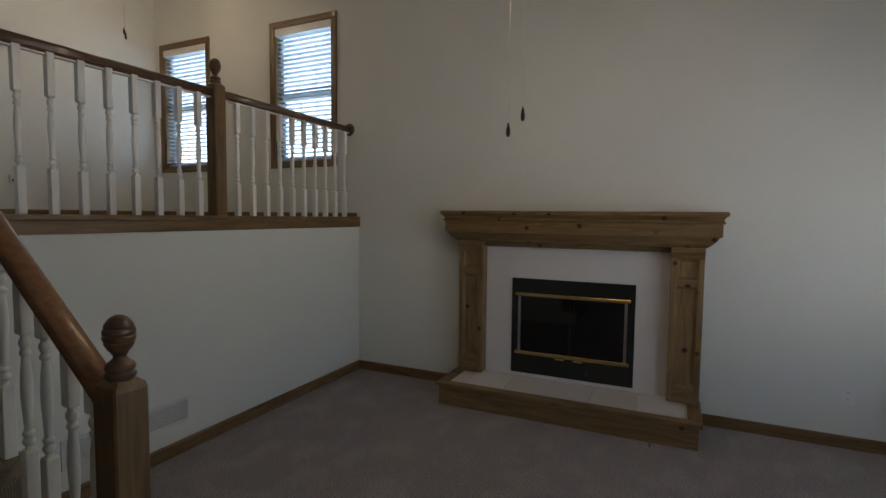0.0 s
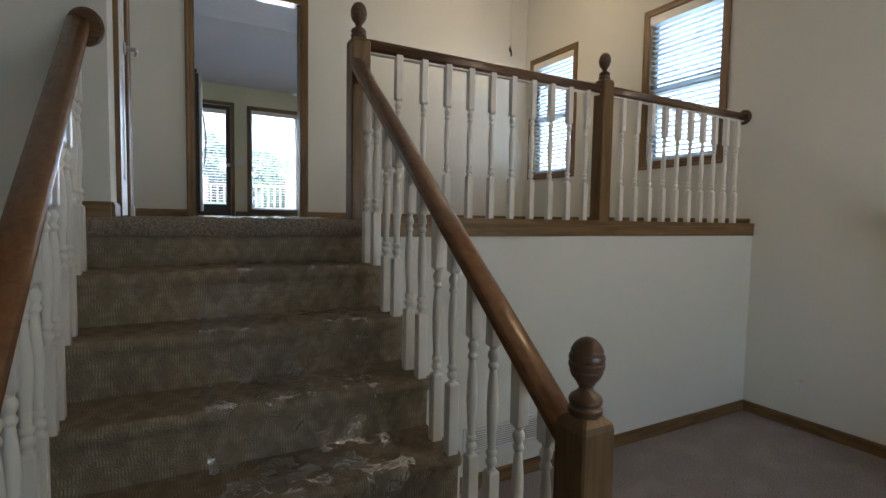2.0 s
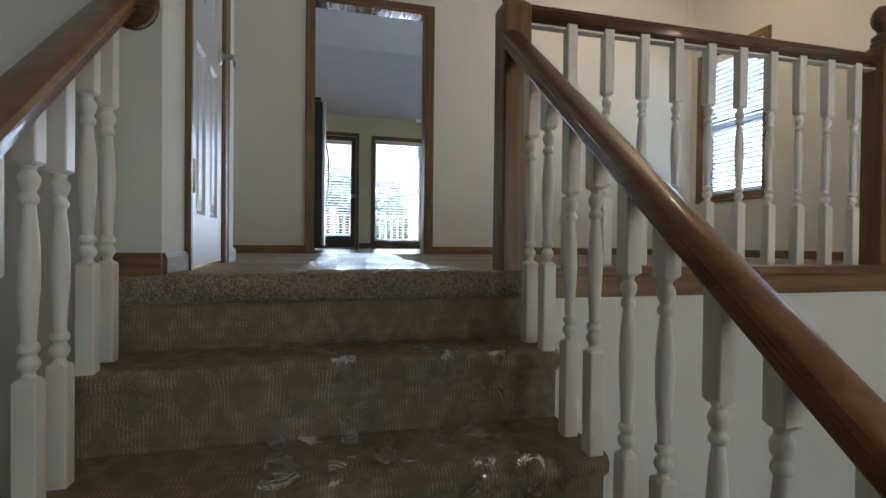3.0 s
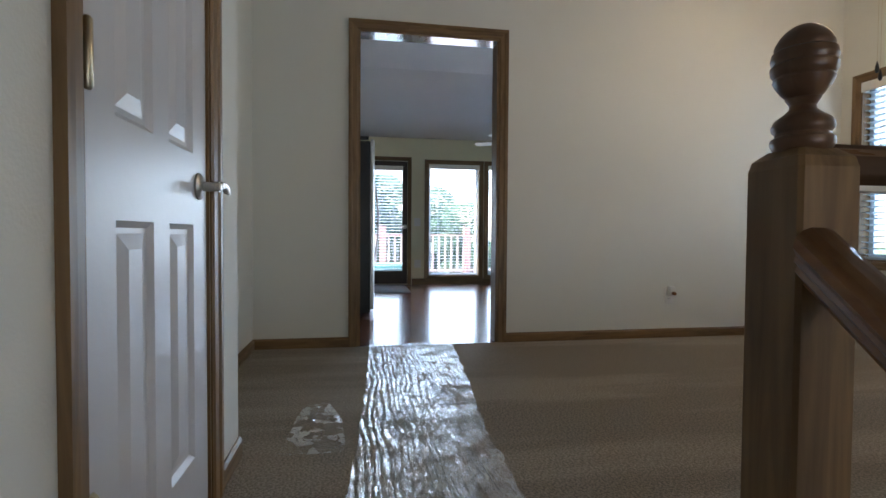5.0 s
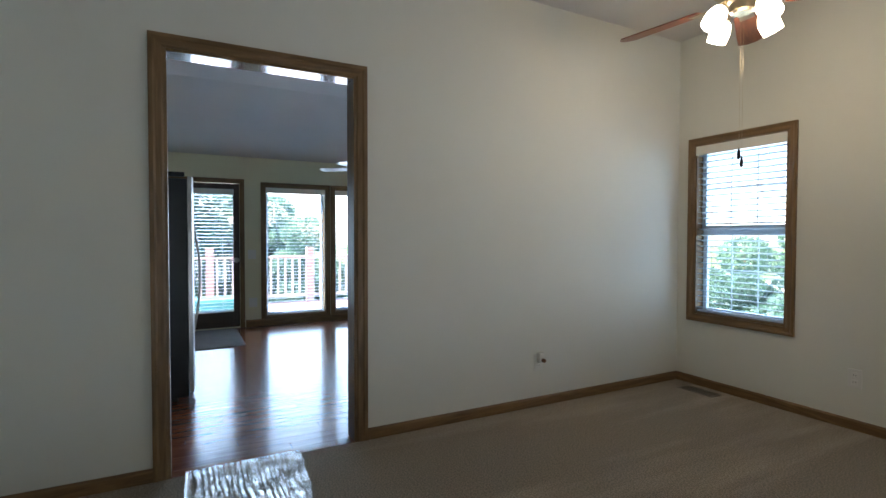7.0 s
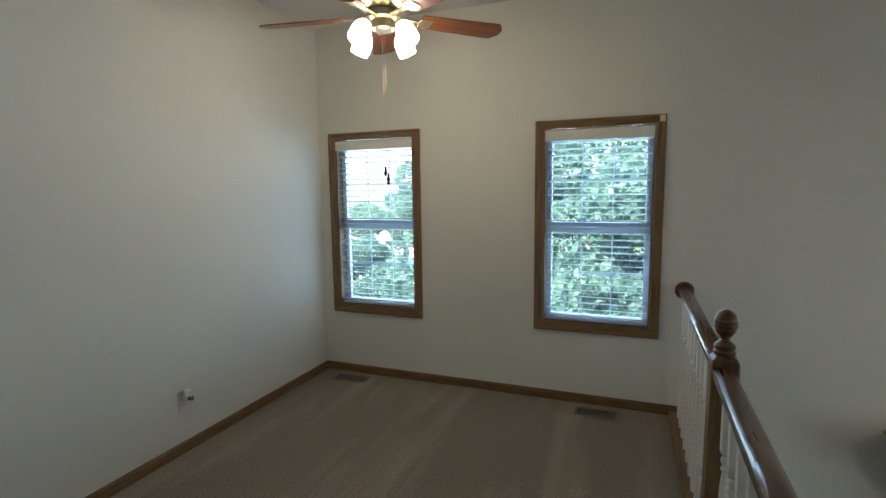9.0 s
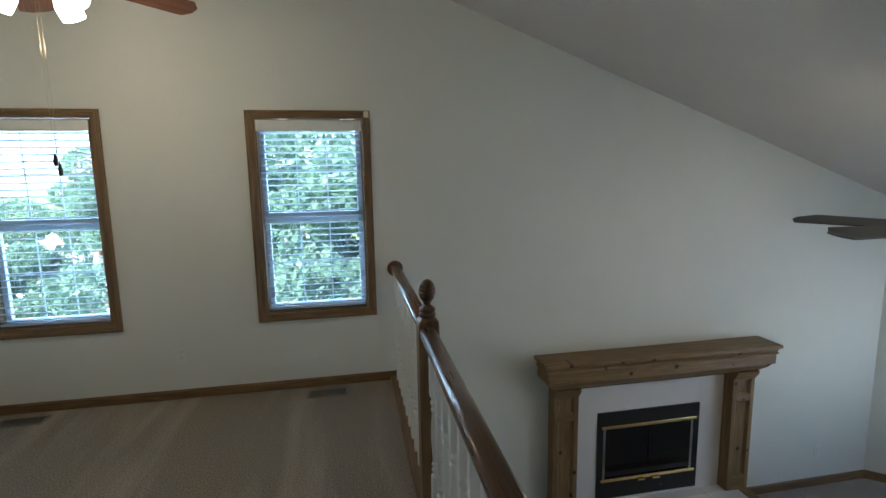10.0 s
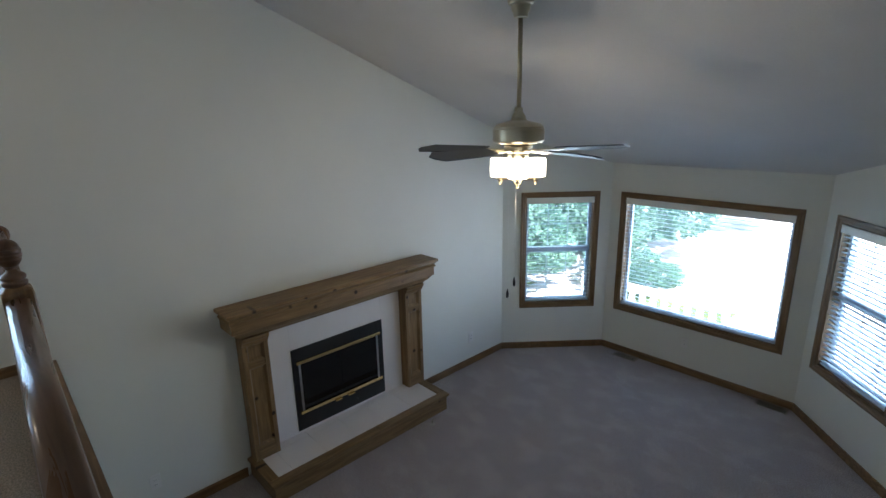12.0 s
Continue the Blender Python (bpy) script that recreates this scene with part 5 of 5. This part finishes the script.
M_FILM = film_mat("clear_plastic_film", 1.5, 0.62, (0.4, 2.0, 1), 0.9, 0.035, 0.38, 0.58, 0.3, 9, 0)
M_FILM_STAIR = film_mat("clear_plastic_film_stairs", 1.45, 3.4, (1, 1, 1), 1.0, 0.03, 0.52, 0.57, 0.04, 14, 15)


def film_sheet(name, rows, label, amp=0.008, mat=None):
    """rows: (x, z, y from, y to) along the length; fine creases run mostly lengthwise."""
    fine, dist = [], [0.0]
    for a, b in zip(rows, rows[1:]):
        dist.append(dist[-1] + math.hypot(b[0] - a[0], b[1] - a[1]))
    steps = int(dist[-1] / 0.011)
    cols = 56
    bm, prev = bmesh.new(), None
    for i in range(steps + 1):
        s = dist[-1] * i / steps
        x, z, y0, y1 = (float(np.interp(s, dist, [r[q] for r in rows])) for q in range(4))
        y0 += 0.012 * noise.noise(Vector((s * 9, 3, 1)))
        y1 += 0.012 * noise.noise(Vector((s * 9, 8, 1)))
        row = []
        for j in range(cols + 1):
            y = y0 + (y1 - y0) * j / cols
            w = 0.55 * noise.noise(Vector((s * 5 + 1.5 * noise.noise(Vector((y * 4, s * 3, 5))), y * 34, 2))) + 0.45 * noise.noise(Vector((s * 17, y * 22, 9)))
            w = abs(w) ** 0.7 * amp
            row.append(bm.verts.new((x + (w if i > 0 else 0), y, z + 0.002 + w)))
        if prev:
            for j in range(cols):
                bm.faces.new((prev[j], prev[j + 1], row[j + 1], row[j])).smooth = True
        prev = row
    ob = part(name, bm, mat or M_FILM)
    return tagged(ob, label, "plastic film")


film_sheet("carpet_film", [(-5.62, LOFT, 0.55, 1.10), (-5.0, LOFT, 0.53, 1.05), (-4.1, LOFT, 0.48, 0.95), (-3.3, LOFT, 0.42, 0.93), (-3.08, LOFT + 0.005, 0.40, 0.93)], "crinkled clear plastic film laid over the beige carpet", 0.009)
film_sheet("carpet_film", [(-4.5, LOFT, 0.26, 0.36), (-4.3, LOFT, 0.24, 0.42), (-4.0, LOFT, 0.22, 0.44)], "torn scrap of clear plastic film on the carpet", 0.008, M_FILM_STAIR)
rows = [(-3.08, LOFT + 0.008, 0.40, 0.93), (NOSE - 0.04, LOFT + 0.016, 0.38, 0.93), (NOSE + 0.006, LOFT - 0.02, 0.37, 0.93)]
for k in range(1, 7):
    x, z = NOSE + GO * (k - 1), LOFT - RISE * k
    xn = NOSE + GO * k
    rows += [(x - 0.012, z + 0.01, 0.36, 0.92), (x + 0.02, z + 0.003, 0.36, 0.92), (xn - 0.03, z + 0.004, 0.36, 0.91), (xn - 0.006, z - 0.001, 0.36, 0.91), (xn + 0.004, z - 0.02, 0.36, 0.91), (xn + 0.002, z - 0.045, 0.36, 0.91)]
film_sheet("stair_film", rows, "creased clear plastic film draped down the carpeted stairs", 0.010, M_FILM_STAIR)

# ---- outdoors ----
g = part("ground", box(bmesh.new(), -150, 150, -150, 150, -0.75, -0.45), M_GRASS)
tagged(g, "green lawn round the house", "lawn", kind="structure")
dv = part("driveway", box(bmesh.new(), -22, -10.5, 11, 40, -0.46, -0.43), M_DRIVE)
tagged(dv, "pale concrete drive beyond the windows", "driveway", kind="structure")


st_ = part("street", box(bmesh.new(), 4.8, 45, -40, 14, -0.46, -0.43), M_DRIVE)
tagged(st_, "wide sunlit pale concrete drive and street", "street", kind="structure")


def leaf_cloud(blobs, n, size, seed):
    """A crown: n small bent leaves scattered through overlapping blobs (x, y, z, radius)."""
    rng = np.random.default_rng(seed)
    verts, faces = [], []
    w = np.array([b[3] ** 2 for b in blobs])
    pick = rng.choice(len(blobs), n, p=w / w.sum())
    d = rng.normal(size=(n, 3))
    d /= np.linalg.norm(d, axis=1)[:, None]
    r = rng.uniform(0.55, 1.0, n) ** 0.5
    for i in range(n):
        b = blobs[pick[i]]
        c = np.array(b[:3]) + d[i] * b[3] * r[i] * np.array([1, 1, 0.8])
        u = rng.normal(size=3)
        u /= np.linalg.norm(u)
        v = np.cross(u, rng.normal(size=3))
        v /= np.linalg.norm(v)
        s = size * rng.uniform(0.6, 1.3)
        k = len(verts)
        verts += [tuple(c - u * s), tuple(c + v * s * 0.5), tuple(c + u * s), tuple(c - v * s * 0.5)]
        faces.append((k, k + 1, k + 2, k + 3))
    me = bpy.data.meshes.new("crown")
    me.from_pydata(verts, [], faces)
    me.materials.append(M_LEAF)
    return me


def tree(loc, height, spread, seed, n=14000, size=0.095, low=0.25):
    rng = random.Random(seed)
    th = thing("tree", loc, "leafy green broad-leaved tree with a grey-brown trunk", "tree", "trees round the house")
    bm = bmesh.new()
    lathe(bm, [(0.26, -0.05), (0.2, 0.4), (0.15, height * 0.4), (0.08, height * 0.75), (0.02, height * 0.95)], 9)
    blobs = [(0, 0, height * 0.85, spread * 0.5)]
    limbs = []
    for k in range(11):
        a = k * 2.4 + rng.uniform(-0.3, 0.3)
        z0 = height * (low + 0.5 * k / 11)
        ln = spread * (0.95 - 0.4 * k / 11) * rng.uniform(0.75, 1.1)
        tip = Vector((math.cos(a) * ln, math.sin(a) * ln, z0 + ln * 0.45))
        blobs += [(tip.x, tip.y, tip.z, spread * rng.uniform(0.3, 0.45)), (tip.x * 0.55, tip.y * 0.55, (tip.z + z0) / 2 + 0.2, spread * rng.uniform(0.25, 0.38))]
        q = (tip - Vector((0, 0, z0))).to_track_quat("Z", "Y").to_matrix()
        lathe(bm, [(0.07, 0), (0.045, ln * 0.6), (0.012, ln * 1.05)], 6, (0, 0, z0), q)
    part("trunk", bm, M_BARK, th)
    cr = new("crown", leaf_cloud(blobs, n, size, seed))
    cr.parent = th
    return th


t1 = tree((-2.4, 9.2, -0.45), 8.5, 3.0, 11, n=26000, size=0.115, low=0.12)
t1.scale = (0.68, 0.68, 0.68)
t2 = tree((-8.6, 16.5, -0.45), 9.0, 3.2, 12, n=26000, size=0.12, low=0.16)
t2.scale = (0.45, 0.45, 0.45)
for src, (x, y, s, a) in ((t1, (2.5, 12, 1.1, 70)), (t2, (-11.5, 19, 0.5, 20)), (t1, (6.2, 8.8, 0.95, 250)), (t2, (10.5, 6.5, 1.1, 300)),
                          (t1, (16, 12, 1.4, 40)), (t2, (20, 5.5, 1.3, 90)), (t1, (-16, 3.4, 0.42, 10)), (t2, (-18, -1.5, 0.8, 160)), (t1, (-17.5, 8.2, 0.45, 330)), (t2, (-21.5, 3.4, 0.5, 210)), (t1, (-24, -5, 0.9, 100)), (t2, (-23, 10, 0.5, 60)),
                          (t1, (24, 16, 1.5, 140)), (t1, (4, 22, 1.4, 310)), (t2, (-4.8, 10.2, 0.5, 75)), (t1, (-9.3, 11.2, 0.36, 15)), (t2, (-0.9, 10.5, 0.55, 215)), (t1, (-15.3, -2.2, 0.7, 290)), (t2, (-15.6, 6.6, 0.4, 35)), (t1, (-19, 1.2, 0.55, 85))):
    c = copy_thing(src, pose(x, y, -0.45, 0, 0, a))
    c.scale = (s, s, s)


def deck():
    bm = box(bmesh.new(), -13.5, KX - 0.16, -3, 6, 1.05, 1.18)
    dk = tagged(part("deck", bm, M_DECK), "pale weathered board deck outside the kitchen", "deck", kind="structure")
    for k in range(24):
        x = KX - 0.22 - 0.148 * k
        bx("plank", (x - 0.07, x + 0.07, -3, 6, 1.1805, 1.205), M_DECK, dk, 0.003)
    for y in (-3, 6):
        for x in (-13.4, KX - 0.3):
            bx("leg", (x - 0.07, x + 0.07, y - 0.07 if y > 0 else y, y if y > 0 else y + 0.07, -0.45, 1.05), M_DECK, dk)
    rl = thing("deck_railing", (-13.4, 1.5, 1.205), "painted wooden deck railing with square balusters", "railing")
    for y in (-4.3, -2.4, -0.5, 1.4, 3.3):
        bx("post", (-0.07, 0.07, y - 0.07, y + 0.07, 0, 1.12), M_DECK, rl, 0.004)
    bx("top_rail", (-0.075, 0.075, -4.4, 4.4, 0.9, 0.94), M_DECK, rl, 0.004)
    bx("bottom_rail", (-0.02, 0.02, -4.4, 4.4, 0.1, 0.16), M_DECKW, rl)
    bm = bmesh.new()
    box(bm, -0.017, 0.017, -0.017, 0.017, 0.16, 0.9)
    me = bpy.data.meshes.new("baluster")
    bm.to_mesh(me)
    bm.free()
    me.materials.append(M_DECKW)
    for k in range(62):
        y = -4.35 + k * 0.142
        shared("baluster", me, rl, pose(0, y, 0))


def shrub(loc, spread, height, seed):
    rng = random.Random(seed)
    th = thing("shrub", loc, "dense leafy green shrub beside the house", "shrub", "shrubs")
    bm = bmesh.new()
    blobs = []
    for k in range(9):
        a = k * 2.4
        tip = Vector((math.cos(a) * spread * 0.6, math.sin(a) * spread * 0.6, height * rng.uniform(0.35, 0.85)))
        lathe(bm, [(0.04, 0), (0.025, tip.length * 0.6), (0.008, tip.length)], 6, (0, 0, 0), tip.to_track_quat("Z", "Y").to_matrix())
        blobs.append((tip.x, tip.y, tip.z, spread * rng.uniform(0.35, 0.5)))
    part("stem", bm, M_BARK, th)
    cr = new("crown", leaf_cloud(blobs, 12000, 0.06, seed))
    cr.parent = th
    return th


s1 = shrub((4.3, 6.6, -0.45), 1.7, 2.2, 31)
for x, y, s, a in ((5.7, 4.75, 0.42, 20), (5.6, 4.2, 0.38, 140), (6.4, 6.9, 1.25, 90), (8.6, 6.0, 1.2, 200), (3.3, 8.4, 1.3, 300), (11.0, 7.2, 1.5, 40), (6.0, 9.3, 1.5, 160), (-3.3, 8.4, 1.25, 10), (-1.6, 8.0, 1.15, 100), (-6.2, 9.4, 1.05, 220)):
    c = copy_thing(s1, pose(x, y, -0.45, 0, 0, a))
    c.scale = (s, s, s)

deck()
bn = thing("deck_bench", (-10.9, 0.75, 1.205), "low deck bench with a teal cushion", "bench")
bx("seat", (-0.25, 0.25, -0.6, 0.6, 0.2, 0.24), M_DECK, bn, 0.004)
for x in (-0.2, 0.2):
    for y in (-0.5, 0.5):
        bx("leg", (x - 0.03, x + 0.03, y - 0.03, y + 0.03, 0, 0.2), M_DECK, bn)
cu = part("cushion", box(bmesh.new(), -11.13, -10.67, 0.2, 1.3, 1.445, 1.64, 0.03), M_TEAL)
tagged(cu, "teal seat cushion on the deck bench", "cushion")

pr = thing("porch_railing", (4.6, 3.6, -0.3), "white porch railing with wide pickets outside the bay", "railing")
bx("top_rail", (-0.03, 0.03, -1.1, 1.3, 0.25, 0.37), M_WHITE, pr, 0.003)
bx("bottom_rail", (-0.03, 0.03, -1.1, 1.3, 0.0, 0.05), M_WHITE, pr, 0.003)
for k in range(14):
    bx("picket", (-0.02, 0.02, -1.1 + k * 0.178, -1.01 + k * 0.178, 0.05, 0.25), M_WHITE, pr)
bed = part("planting_bed", box(bmesh.new(), 4.85, 5.75, 2.7, 5.2, -0.46, -0.40, 0.01), M_GRASS)
tagged(bed, "low green planting bed along the porch edge", "planting bed", kind="structure")
pp = tagged(part("porch_floor", box(bmesh.new(), XF + 0.2, 4.75, -2.5, 5.8, -0.46, -0.3), M_DRIVE), "pale concrete porch slab outside the bay", "porch", kind="structure")

for nm, c, to, w, h, p in (("daylight_kitchen", (KX - 0.2, 1.9, 2.4), (1, 0, 0), 0.8, 1.7, 125), ("daylight_kitchen", (KX - 0.2, 2.8, 2.4), (1, 0, 0), 0.8, 1.7, 125), ("daylight_kitchen", (KX - 0.2, 3.72, 2.4), (1, 0, 0), 0.8, 1.7, 125), ("daylight_kitchen", (KX - 0.2, 0.78, 2.4), (1, 0, 0), 0.6, 1.5, 85)):
    lamp = window_light(nm, c, to, w, h, p * 1.15)
    lamp.data.color, lamp.data.specular_factor = (0.50, 0.76, 1.0), 0.55

# ---- planks of the kitchen floor ----
bm = box(bmesh.new(), -0.0405, 0.0405, -0.5985, 0.5985, -0.0115, 0.0, 0.001)
pm = bpy.data.meshes.new("plank")
bm.to_mesh(pm)
bm.free()
pm.materials.append(M_PLANK)
for i in range(48):
    x = K0 + 0.09 - 0.082 * i
    off = (i * 0.47) % 1.2
    for j in range(6):
        y = -1.2 + off + 1.2 * j
        if -0.65 < y < 4.45:
            shared("plank", pm, kf, pose(x, y, LOFT))
